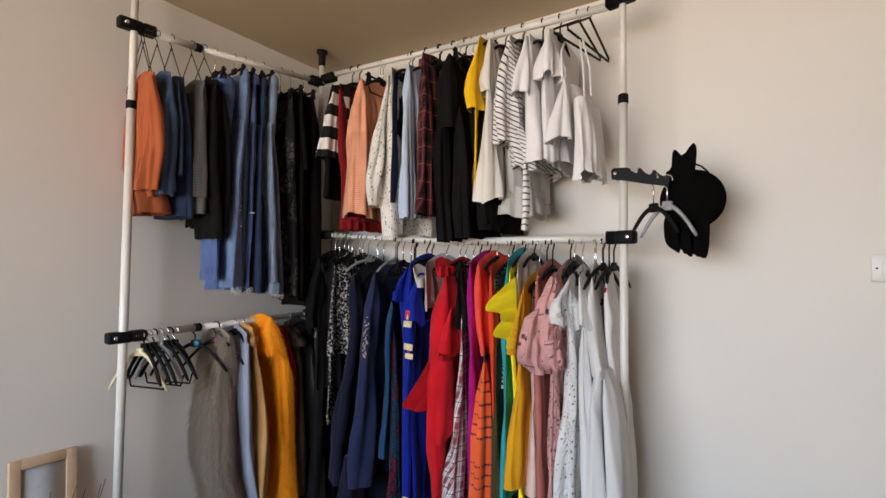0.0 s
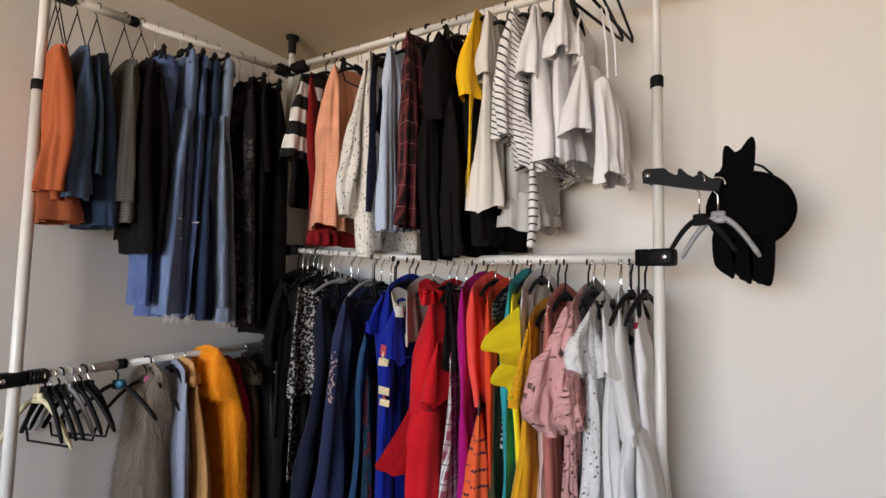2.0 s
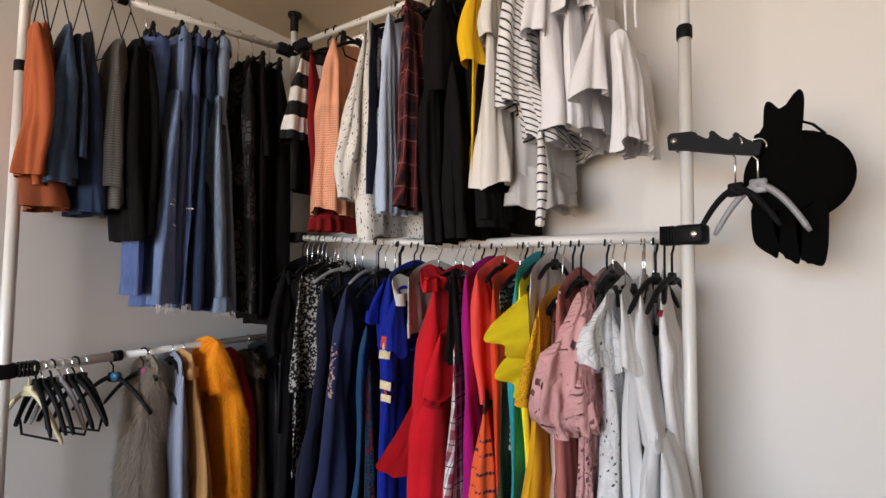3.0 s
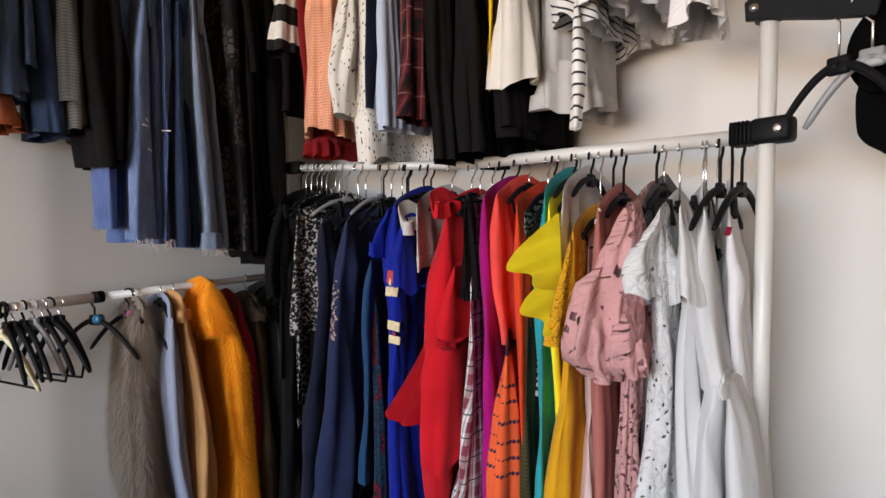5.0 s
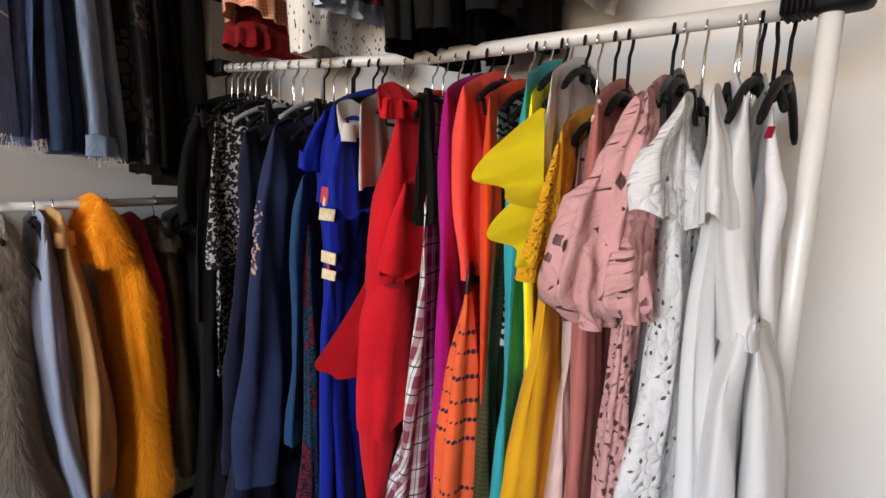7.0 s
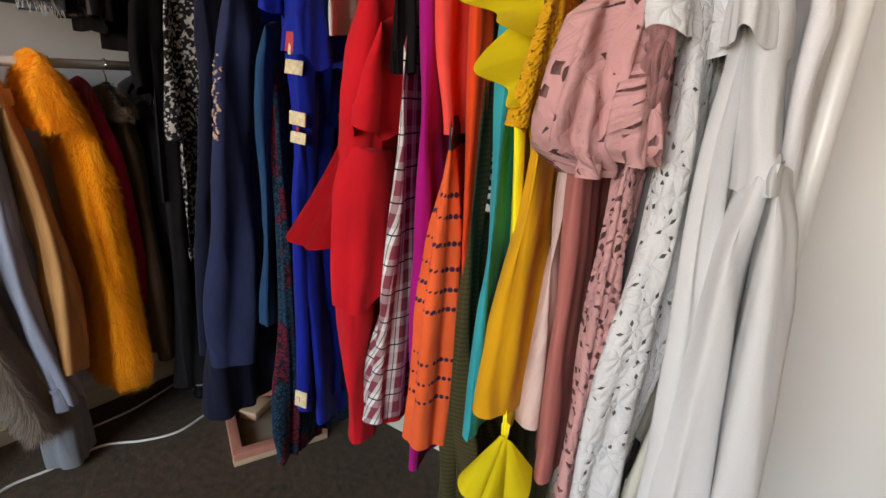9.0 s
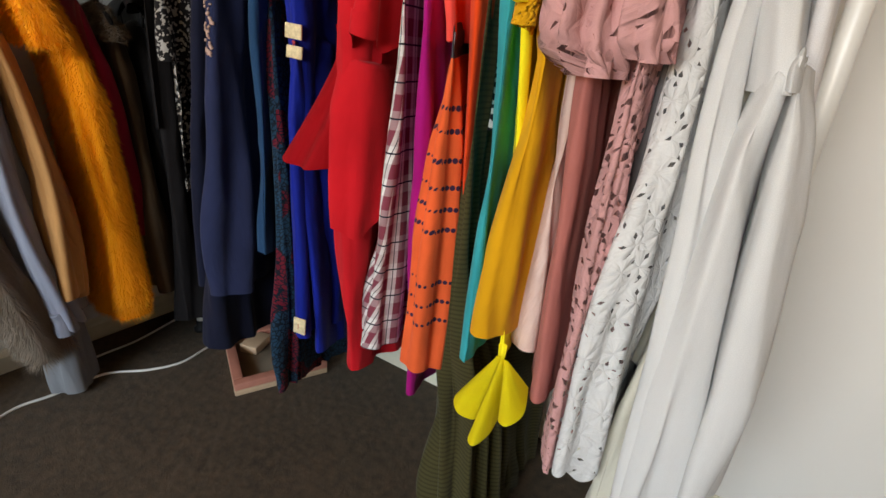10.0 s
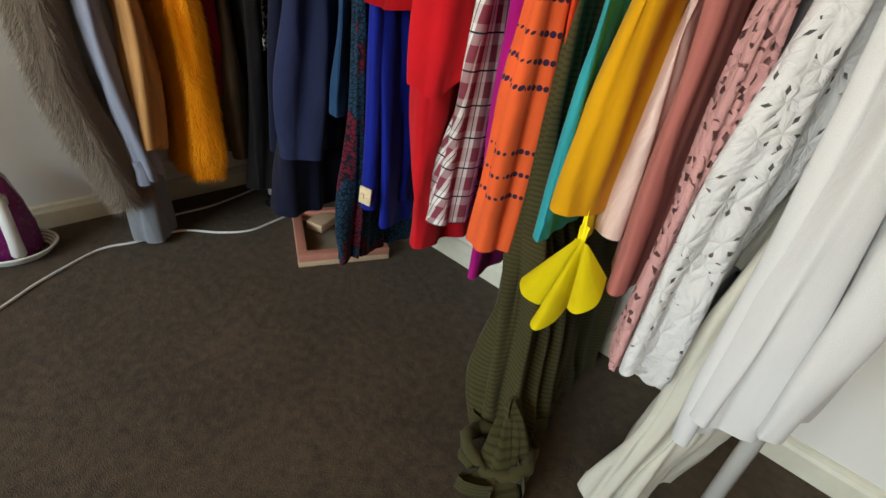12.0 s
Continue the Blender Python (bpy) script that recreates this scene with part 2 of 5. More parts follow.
def box(bm, lo, hi, bevel=0.003, m=None):
    res = bmesh.ops.create_cube(bm, size=1.0)
    vs = res["verts"]
    for v in vs:
        v.co = Vector([lo[i] + (v.co[i] + 0.5) * (hi[i] - lo[i]) for i in range(3)])
    if bevel:
        es = list({e for v in vs for e in v.link_edges})
        out = bmesh.ops.bevel(bm, geom=es, offset=bevel, segments=2, affect="EDGES", profile=0.5)
        vs = list({v for f in out["faces"] for v in f.verts} | {v for v in vs if v.is_valid})
    if m is not None:
        bmesh.ops.transform(bm, matrix=m, verts=vs)
    return bm

def plate(bm, outline, thick, m, bevel=0.002):
    """A flat outline in x and z, thick in y, set by m; rounded edges."""
    n = len(outline)
    a = [bm.verts.new((x, -thick / 2, z)) for x, z in outline]
    b = [bm.verts.new((x, thick / 2, z)) for x, z in outline]
    fs = [bm.faces.new(a), bm.faces.new(b[::-1])]
    for i in range(n):
        bm.faces.new((a[i], b[i], b[(i + 1) % n], a[(i + 1) % n]))
    vs = a + b
    if bevel:
        es = [e for f in fs for e in f.edges]
        out = bmesh.ops.bevel(bm, geom=es, offset=bevel, segments=2, affect="EDGES", profile=0.5)
        vs = list({v for f in out["faces"] for v in f.verts} | {v for v in vs if v.is_valid})
    bmesh.ops.transform(bm, matrix=m, verts=vs)
    return bm

def smooth_closed(pts, k=4):
    """A rounded closed outline through points (Catmull-Rom)."""
    n, out = len(pts), []
    for i in range(n):
        p0, p1, p2, p3 = (Vector((*pts[(i + j - 1) % n], 0)) for j in range(4))
        for s in range(k):
            q = s / k
            v = 0.5 * (2 * p1 + (p2 - p0) * q + (2 * p0 - 5 * p1 + 4 * p2 - p3) * q * q + (3 * p1 - p0 - 3 * p2 + p3) * q ** 3)
            out.append((v.x, v.y))
    return out

# ---- the room ----
def slab(name, lo, hi, mat, label, category):
    ob = part(name, box(bmesh.new(), lo, hi, 0), mat, None, "", False)
    return tagged(ob, label, category, kind="structure")

slab("floor", (-0.2, ROOM_Y - 0.2, -0.12), (ROOM_X + 0.2, 0.2, 0.0), CARPET, "dark brown short pile carpet on the floor", "floor")
slab("ceiling", (-0.2, ROOM_Y - 0.2, ROOM_Z), (ROOM_X + 0.2, 0.2, ROOM_Z + 0.12), CEIL, "plain painted ceiling, its dimness and warm bounce put into the colour", "ceiling")
slab("wall_north", (-0.15, 0.0, 0.0), (ROOM_X, 0.15, ROOM_Z), WALL, "off-white painted plaster wall behind the long rack", "wall")
# out of view; its dark warm colour holds down the room's fill light
slab("wall_east", (ROOM_X, ROOM_Y, 0.0), (ROOM_X + 0.15, 0.15, ROOM_Z), FARWALL, "unseen plaster wall, coloured dark and warm to limit bounced light", "wall")
slab("wall_west", (-0.15, ROOM_Y - 0.15, 0.0), (0, 0, ROOM_Z), WALL, "off-white painted plaster wall behind the short rack", "wall")

# also out of view, in the same fill-cutting colour, round the window opening
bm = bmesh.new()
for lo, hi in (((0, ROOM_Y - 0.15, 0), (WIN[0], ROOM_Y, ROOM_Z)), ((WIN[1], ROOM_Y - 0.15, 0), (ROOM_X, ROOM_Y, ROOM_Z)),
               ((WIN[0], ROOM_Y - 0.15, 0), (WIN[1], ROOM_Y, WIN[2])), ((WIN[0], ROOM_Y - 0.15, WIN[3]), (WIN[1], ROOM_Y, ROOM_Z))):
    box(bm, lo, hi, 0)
tagged(part("wall_south", bm, FARWALL, None, "", False), "unseen plaster wall with the window opening, coloured dark and warm to limit bounced light", "wall", kind="structure")

def skirting(name, a, b, out):
    """A skirting board with a rounded top, from a to b along the wall, standing out from it."""
    a, b, out = Vector(a), Vector(b), Vector(out)
    prof = [(0.0, 0.0), (0.016, 0.0), (0.016, 0.05), (0.011, 0.058), (0.009, 0.066), (0.004, 0.07), (0.0, 0.07)]
    bm = bmesh.new()
    rows = [[bm.verts.new(p + out * u + Vector((0, 0, z))) for u, z in prof] for p in (a, b)]
    for i in range(len(prof)):
        j = (i + 1) % len(prof)
        bm.faces.new((rows[0][i], rows[0][j], rows[1][j], rows[1][i]))
    bm.faces.new(rows[0][::-1]), bm.faces.new(rows[1])
    tagged(part(name, bm, SKIRT, None, "", False), "cream painted skirting board along the wall", "skirting board", kind="structure")

skirting("baseboard_1", (0.016, 0, 0), (ROOM_X, 0, 0), (0, -1, 0))
skirting("baseboard_2", (0, 0, 0), (0, ROOM_Y, 0), (1, 0, 0))

# ---- the two-bay clothes rack ----
RPOLE, LPOLE, CPOLE = (1.708, -0.302), (0.127, -1.144), (0.205, -0.285)
rack = thing("corner_clothes_rack", "white telescopic tube wardrobe rack with black plastic brackets in the corner", "clothes rack", (0.205, -0.285, 0))

def lathe_z(bm, x, y, prof, n=20):
    tube(bm, [(x, y, z) for z, r in prof], [r for z, r in prof], n)

for (x, y), ring, r in ((RPOLE, 1.875, 0.0140), (LPOLE, 1.893, 0.0155), (CPOLE, 1.88, 0.0155)):
    o = rel(rack, (x, y, 0))
    bm = bmesh.new()
    lathe_z(bm, o.x, o.y, [(0.03, r), (ring, r)])
    pole = part("pole", bm, STEEL, rack)
    bm = bmesh.new()
    lathe_z(bm, o.x, o.y, [(ring, r - 0.0025), (2.335, r - 0.0025)])
    part("upper_tube", bm, STEEL, pole)
    bm = bmesh.new()
    lathe_z(bm, o.x, o.y, [(ring - 0.016, r + 0.002), (ring - 0.014, r + 0.003), (ring + 0.012, r + 0.003), (ring + 0.016, r)])
    part("collar", bm, BLACKP, pole, "black plastic locking collar")
    bm = bmesh.new()
    lathe_z(bm, o.x, o.y, [(2.33, 0.016), (2.345, 0.0175), (2.392, 0.0175), (2.396, 0.028), (2.409, 0.029)])
    part("ceiling_cap", bm, BLACKP, pole, "black plastic cap pressed to the ceiling")
    bm = bmesh.new()
    lathe_z(bm, o.x, o.y, [(0.0, 0.027), (0.012, 0.027), (0.018, 0.019), (0.04, 0.018)])
    part("foot", bm, BLACKP, pole, "black plastic foot")

def rail(pts, r0, r1, ring=True):
    """A telescopic rail of three points: a thick tube, then a thin one."""
    q = [rel(rack, p) for p in pts]
    d = (q[1] - q[0]).normalized()
    ob = part("rail", tube(bmesh.new(), [q[0], q[1]], r0, 16), STEEL, rack)
    part("inner_tube", tube(bmesh.new(), [q[1] - d * 0.002, q[2]], r1, 16), STEEL, ob)
    if ring:
        part("collar", tube(bmesh.new(), [q[1] - d * 0.014, q[1] - d * 0.012, q[1] + d * 0.012, q[1] + d * 0.014],
                            [r0 + 0.001, r0 + 0.0028, r0 + 0.0028, r0], 16), BLACKP, ob, "black plastic collar")

RY = -0.272
rail([(1.67, RY, 1.403), (1.02, RY, 1.405), (0.235, RY, 1.456)], 0.0145, 0.0122, False)
rail([(1.67, RY, 2.226), (1.02, RY, 2.246), (0.235, RY, 2.277)], 0.0145, 0.0122, False)
rail([(0.134, -1.11, 2.190), (0.141, -0.905, 2.202), (0.195, -0.31, 2.246)], 0.0145, 0.0115)
rail([(0.134, -1.11, 1.029), (0.141, -0.872, 1.038), (0.195, -0.31, 1.060)], 0.0145, 0.0115)

def bracket(p, along, length=0.12, stub=0.03, half=0.021):
    """A ribbed socket that grips the rail, a clamp round the pole and its screw."""
    p, a = rel(rack, p), Vector(along).normalized()
    rot = a.to_track_quat("X", "Z").to_matrix().to_4x4()
    m = Matrix.Translation(p) @ rot
    bm = bmesh.new()
    h = half
    box(bm, (-stub, -h, -h), (length * 0.45, h, h), 0.008, m)
    ob = part("bracket", bm, BLACKP, rack, "black plastic bracket with ribs")
    part("socket", box(bmesh.new(), (length * 0.4, -h + .003, -h + .003), (length, h - .003, h - .003), 0.004, m), BLACKP, ob)
    for i in range(5):
        x = length * 0.46 + i * length * 0.105
        part("rib", box(bmesh.new(), (x, -h + .0005, -h + .0005), (x + length * 0.09, h - .0005, h - .0005), 0.003, m), BLACKP, ob)
    for side in (1, -1):
        bm = bmesh.new()
        c = m @ Vector((-stub * 0.45, -(h + .0005) * side, 0))
        n = (m.to_3x3() @ Vector((0, -1, 0))) * side
        tube(bm, [c - n * 0.002, c + n * 0.0015, c + n * 0.003], [0.0075, 0.0075, 0.005], 14)
        part("screw", bm, CHROME, ob, "bright steel screw")

bracket((RPOLE[0] + 0.006, -0.308, 1.403), (-1, 0.2, 0), 0.062, 0.036, 0.0225)
bracket((RPOLE[0] + 0.006, -0.308, 2.226), (-1, 0.2, 0), 0.062, 0.036, 0.0225)
bracket((LPOLE[0], -1.155, 2.194), (0.06, 1, 0.02), 0.085, 0.045)
bracket((LPOLE[0], -1.155, 1.027), (0.06, 1, 0.02), 0.085, 0.045)
for z in (2.262, 1.456):
    bracket((CPOLE[0], RY - 0.004, z), (1, 0, 0), 0.09, 0.025)
bracket((CPOLE[0] - 0.006, CPOLE[1] - 0.01, 2.242), (-0.06, -1, 0), 0.06, 0.02)
bracket((CPOLE[0] - 0.006, CPOLE[1] - 0.01, 1.061), (-0.06, -1, 0), 0.06, 0.02)

# the toothed hook arm on the end pole
o = rel(rack, (0, -0.318, 0))
arm = [(1.674, 1.600), (1.672, 1.630), (1.680, 1.637), (1.724, 1.635), (1.740, 1.621), (1.752, 1.611), (1.758, 1.612), (1.7605, 1.619),
       (1.757, 1.625), (1.762, 1.630), (1.769, 1.627), (1.770, 1.621), (1.780, 1.610), (1.795, 1.601), (1.802, 1.602), (1.805, 1.609),
       (1.802, 1.614), (1.807, 1.619), (1.814, 1.615), (1.815, 1.609), (1.826, 1.599), (1.842, 1.589), (1.846, 1.592), (1.850, 1.596), (1.856, 1.590), (1.850, 1.562), (1.79, 1.574), (1.722, 1.591)]
bm = plate(bmesh.new(), [(x - rack.location.x, z) for x, z in arm], 0.014, Matrix.Translation((0, o.y, 0)), 0.002)
hookarm = part("hook_arm", bm, BLACKP, rack, "black plastic arm with hook teeth", False)
bm = bmesh.new()
tube(bm, [(1.687 - rack.location.x, o.y - 0.011, 1.617), (1.687 - rack.location.x, o.y - 0.005, 1.617)], 0.0075, 14)
part("screw", bm, CHROME, hookarm)
bm = bmesh.new()
lathe_z(bm, RPOLE[0] - rack.location.x, RPOLE[1] - rack.location.y, [(1.597, 0.0215), (1.6, 0.0225), (1.632, 0.0225), (1.635, 0.0215)])
part("clamp", bm, BLACKP, hookarm)

# ---- hangers ----
def hanger(s, side, kind="plastic", mat=None, yaw=0.0, half=0.19, label="", z=None, drop=0.075, stem=0.06, neck=None, at=None):
    """A hanger on a rail: side R is the long rack, L the short one, with 2 for the upper rails. yaw: degrees from square to the rail."""
    mat = mat or BLACKP
    loose = at is not None
    if at is None:
        if side[0] == "R":
            z0 = (1.456 - 0.065 * min(1, (s - 0.235) / 0.785)) if len(side) == 1 else 2.277 - 0.036 * (s - 0.235)
            at = Vector((s, RY, z0 + 0.0135))
        else:
            z0 = (1.029 + 0.039 * (s + 1.11)) if len(side) == 1 else 2.19 + 0.07 * (s + 1.11)
            at = Vector((0.134 + 0.076 * (s + 1.11), s, z0 + 0.0135))
    at = Vector(at)
    if neck is not None:
        stem = max(0.035, at.z - 0.0165 - neck)
    base = {"R": -90, "L": 0}[side[0]]
    ob = thing("clothes_hanger", label or "black plastic clothes hanger hooked on the rail", "clothes hanger", at, "hangers on the rack")
    ob.rotation_euler = (0, 0, radians(base + yaw))
    wire = 0.002 if loose else {"wire": 0.0016, "moulded": 0.0029}.get(kind, 0.0022)
    R = 0.0165
    pts = []
    for k in range(11):
        a = radians(-20 + 205 * k / 10)
        pts.append((R * math.cos(a), 0, -R + 0.002 + R * math.sin(a)))
    tail = [(-R * 0.7, 0, -R - 0.012), (0, 0, -R - 0.026), (0, 0, -R - stem)]
    part("hook", tube(bmesh.new(), pts + tail, wire, 8), mat if kind == "moulded" and not loose else (CHROME if loose or kind in ("plastic", "clip") else mat), ob)
    zc = -R - stem
    bm = bmesh.new()
    if kind in ("plastic", "moulded"):
        n = 12
        for sd in (1, -1):
            c = [(sd * half * i / n, 0, zc - drop * (i / n) ** 1.35 + 0.008 * math.sin(math.pi * i / n)) for i in range(n + 1)]
            tube(bm, c, [0.0078 - 0.002 * i / n for i in range(n)] + [0.004], 8)
        box(bm, (-0.016, -0.006, zc - 0.016), (0.016, 0.006, zc + 0.014), 0.004)
        part("hanger_body", bm, mat, ob)
        if kind == "plastic":
            bm = tube(bmesh.new(), [(-half * 0.8, 0, zc - drop * 0.85), (-half * 0.7, 0, zc - drop - 0.02), (half * 0.7, 0, zc - drop - 0.02), (half * 0.8, 0, zc - drop * 0.85)], 0.0035, 6)
            part("bar", bm, mat, ob)
    elif kind in ("wire", "tri"):
        r = 0.0018 if kind == "wire" else 0.0042
        c = [(0, 0, zc + 0.01), (half, 0, zc - drop), (half * 0.98, 0, zc - drop - 0.012), (-half * 0.98, 0, zc - drop - 0.012), (-half, 0, zc - drop), (0, 0, zc + 0.01)]
        part("frame", tube(bm, c, r, 6), mat, ob)
    elif kind == "clip":
        tube(bm, [(-half, 0, zc - 0.004), (half, 0, zc - 0.004)], 0.005, 8)
        box(bm, (-0.02, -0.006, zc - 0.014), (0.02, 0.006, zc + 0.012), 0.004)
        part("bar", bm, mat, ob)
        for x in (-half * 0.8, half * 0.8):
            bm = bmesh.new()
            for sd in (1, -1):
                box(bm, (x - 0.009, sd * 0.004 - 0.003, zc - 0.04), (x + 0.009, sd * 0.004 + 0.003, zc + 0.012), 0.002,
                    Matrix.Translation((0, 0, zc - 0.01)) @ pose(0, 0, 0, sd * 9) @ Matrix.Translation((0, 0, -zc + 0.01)))
            part("clip", bm, mat, ob)
    return ob

# ---- cloth ----
def smoothstep_rows(rows, m):
    zs = [r[0] for r in rows]
    out = []
    for i in range(m):
        z = zs[0] + (zs[-1] - zs[0]) * i / (m - 1)
        k = 0
        while k < len(rows) - 2 and z < zs[k + 1]:
            k += 1
        q = (zs[k] - z) / max(1e-6, zs[k] - zs[k + 1])
        v = []
        for j in range(1, 4):
            p0, p1, p2, p3 = (rows[max(0, min(len(rows) - 1, k + d))][j] for d in (-1, 0, 1, 2))
            m1, m2 = (p2 - p0) * 0.4, (p3 - p1) * 0.4
            v.append((2 * q ** 3 - 3 * q * q + 1) * p1 + (q ** 3 - 2 * q * q + q) * m1 + (3 * q * q - 2 * q ** 3) * p2 + (q ** 3 - q * q) * m2)
        out.append((z, *v))
    return out

def cloth_part(name, parent, mat, rows, side, back=0.07, shift=0.0, thin=0.03, wave=0.085, amp=(0.002, 0.009), drop=0.035, crumple=0.0048,
               label="", seed=None, hem=0.0, scallop=0.0, n=104, m=56, frill=0, famp=0.02, square=2.6, lean=0.0, skew=None, waist=None):
    """A hanging piece of cloth. rows: height, and the front edge at it: from, to (along the rail) and depth out from the wall.
    back: depth of the back edge; shift: how far that lies along the rail; thin: its thickness; drop: how far the shoulder
    slopes; hem: unevenness of the hem; frill: a wavy hem; waist: height of a seam that parts it into bodice and skirt."""
    if skew is None:
        skew = 0.008 if side == "R" else 0.0
    turn = 0.5 if side == "R" else -0.3
    rnd = random.Random(seed if seed is not None else sum(ord(c) for c in name) * 31 + round(rows[0][1] * 1000))
    ph = [rnd.uniform(0, 6.28) for _ in range(6)]
    dz = [rnd.uniform(2, 6) * rnd.choice((1, -1)) for _ in range(3)]
    rr = smoothstep_rows(rows, m)
    zt, zb = rr[0][0], rr[-1][0]
    mid0 = (rr[0][1] + rr[0][2]) / 2
    bm = bmesh.new()
    uvl = bm.loops.layers.uv.new("UVMap")
    tau = np.arange(n) / n * 2 * math.pi
    th = 1.5 * math.pi + tau - 0.45 * np.sin(tau)          # denser at the front edge
    ca, sa = np.cos(th), np.sin(th)
    A = np.sign(ca) * np.abs(ca) ** (2 / square)
    B = np.sign(sa) * np.abs(sa) ** (2 / square)
    mean_w = sum(abs(r[2] - r[1]) for r in rr) / m
    perim = 2 * (mean_w * 0.7 + max(0.03, sum(r[3] for r in rr) / m - back))
    cyc = [max(2, round(perim / (wave * f))) for f in (1.0, 0.57, 2.1)]
    rings, info = [], []
    def ring(z, sl, sr, df, q, squeeze=1.0, inner=0.0, lift=0.0):
        wob = noise.noise(Vector((z * 2.6, ph[0], 0.3))), noise.noise(Vector((z * 3.4, ph[1], 5.3)))
        c = (sl + sr) / 2 + 0.006 * wob[0] * min(1, q * 4)
        if drop > 0:
            squeeze = squeeze * (0.22 + 0.78 * min(1.0, (zt - z) / 0.13) ** 0.7)
        wl = (sr - sl) / 2 * squeeze * (1 + 0.12 * wob[1] * min(1, q * 4))
        bs = mid0 + (c - mid0) * 0.7 + shift
        wb = max(thin / 2, min(wl, thin / 2 * (1 + q))) * squeeze
        f = (1 - B) / 2                                    # 1 at the front edge
        s = f * c + (1 - f) * bs + A * (wb + (wl - wb) * f ** 1.9)
        d = df * f + back * (1 - f) - A * f ** 1.5 * (skew + turn * wl) * min(1.0, q * 3 + 0.3)
        # rows give the edge as it lies in one upright plane; what stands before or behind that plane moves along the line of sight
        if side == "R":
            k, ref = ((1.72 - c) / 0.85, 0.42) if zt < 1.45 else ((1.92 - c) / 1.28, 0.40)
        else:
            k, ref = (-(c + 1.65) / 1.62, 0.28) if zt > 1.1 else (-(c + 1.2) / 1.42, 0.28)
        s = s + (d - ref) * k * f * f
        ds, dd = np.roll(s, -1) - np.roll(s, 1), np.roll(d, -1) - np.roll(d, 1)
        ln = np.hypot(ds, dd) + 1e-9
        ns, nd = dd / ln, -ds / ln
        if np.sum(ns * (s - s.mean()) + nd * (d - d.mean())) < 0:
            ns, nd = -ns, -nd
        arc = np.cumsum(ln)
        arc = arc / arc[-1] * 2 * math.pi
        a = (amp[0] + (amp[1] - amp[0]) * q ** 0.8) * squeeze
        x = 0.9 * np.sin(2 * arc + ph[3]) + 0.02 * dz[0] * z * 8
        w1 = np.sin(cyc[0] * arc + ph[0] + dz[0] * z * 0.6 + x)
        w2 = np.sin(cyc[1] * arc + ph[1] + dz[1] * z * 1.1 - x)
        w3 = np.sin(cyc[2] * arc + ph[2] + dz[2] * z * 1.6)
        cr = np.array([noise.noise(Vector((s[k] * 26 + ph[4] + z * 2, d[k] * 26, z * 4.5 + ph[5]))) for k in range(n)])
        fold = np.array([noise.noise(Vector((s[k] * 11 + z * 1.5 + ph[1], d[k] * 11 - z, z * 1.7 + ph[2]))) for k in range(n)])
        env = np.clip(0.75 + 1.6 * fold, 0.12, 1.7)          # folds come and go along the cloth
        w = a * env * (w1 + 0.35 * w1 * w1 + 0.3 * w2 + 0.6 * w3)
        w = w + crumple * (cr + 1.6 * fold + 1.2 * (0.25 - np.abs(cr + 0.5 * fold))) * squeeze
        if frill:
            w = w + famp * min(1, max(0, q - 0.2) / 0.5) * np.sin(frill * arc + ph[3])
        w = w - inner
        s, d = s + ns * w, d + nd * w
        slope = drop * max(0.0, 1 - (zt - z) / 0.28)
        zz = z + slope * (1 - np.abs(B) ** 1.15) + lift + hem * q ** 6 * (np.sin(2 * th + ph[4]) + 0.5 * np.sin(5 * th + ph[5]))
        zz = zz + lean * q * B - scallop * q ** 12 * np.abs(np.sin(arc * max(4, round(perim / 0.045)) / 2))
        vs = []
        for k in range(n):
            p = (s[k], -max(0.012, d[k]), zz[k]) if side == "R" else (max(0.012, d[k]), s[k], zz[k])
            vs.append(bm.verts.new(rel(parent, p)))
        per = np.concatenate(([0], np.cumsum(np.hypot(np.diff(s), np.diff(d)))))
        rings.append(vs)
        info.append((per, zz))
    ring(zt, rr[0][1], rr[0][2], rr[0][3], 0, 0.12, 0, 0.006)
    ring(zt, rr[0][1], rr[0][2], rr[0][3], 0, 0.6, 0, 0.004)
    for i, r in enumerate(rr):
        ring(r[0], r[1], r[2], r[3], i / (m - 1))
    last = rr[-1]
    ring(last[0], last[1], last[2], last[3], 1, 1, 0.0008, 0.0)
    ring(last[0], last[1], last[2], last[3], 1, 1, 0.004, 0.035)
    for i in range(len(rings) - 1):
        if i == m + 1:                                     # the hem is a sharp cut edge
            continue
        for k in range(n):
            j = (k + 1) % n
            f = bm.faces.new((rings[i][k], rings[i][j], rings[i + 1][j], rings[i + 1][k]))
            f.index = i * n + k
            pj = 1 if j == 0 else 0
            for lp, (ri, kk) in zip(f.loops, ((i, k), (i, j), (i + 1, j), (i + 1, k))):
                per, zz = info[ri]
                uu = per[kk] if not (pj and kk == 0) else per[-1] + 0.004
                lp[uvl].uv = (uu, zz[kk])
    if waist:
        low = bm.copy()
        at_seam = 2 + sum(1 for r in rr if r[0] > waist)
        for half, keep in ((bm, lambda i: i < at_seam), (low, lambda i: i >= at_seam)):
            half.faces.ensure_lookup_table()
            bmesh.ops.delete(half, geom=[f for f in half.faces if not keep(f.index // n)], context="FACES")
        part("bodice", bm, mat, parent, label)
        return part("skirt", low, mat, parent)
    return part(name, bm, mat, parent, label)

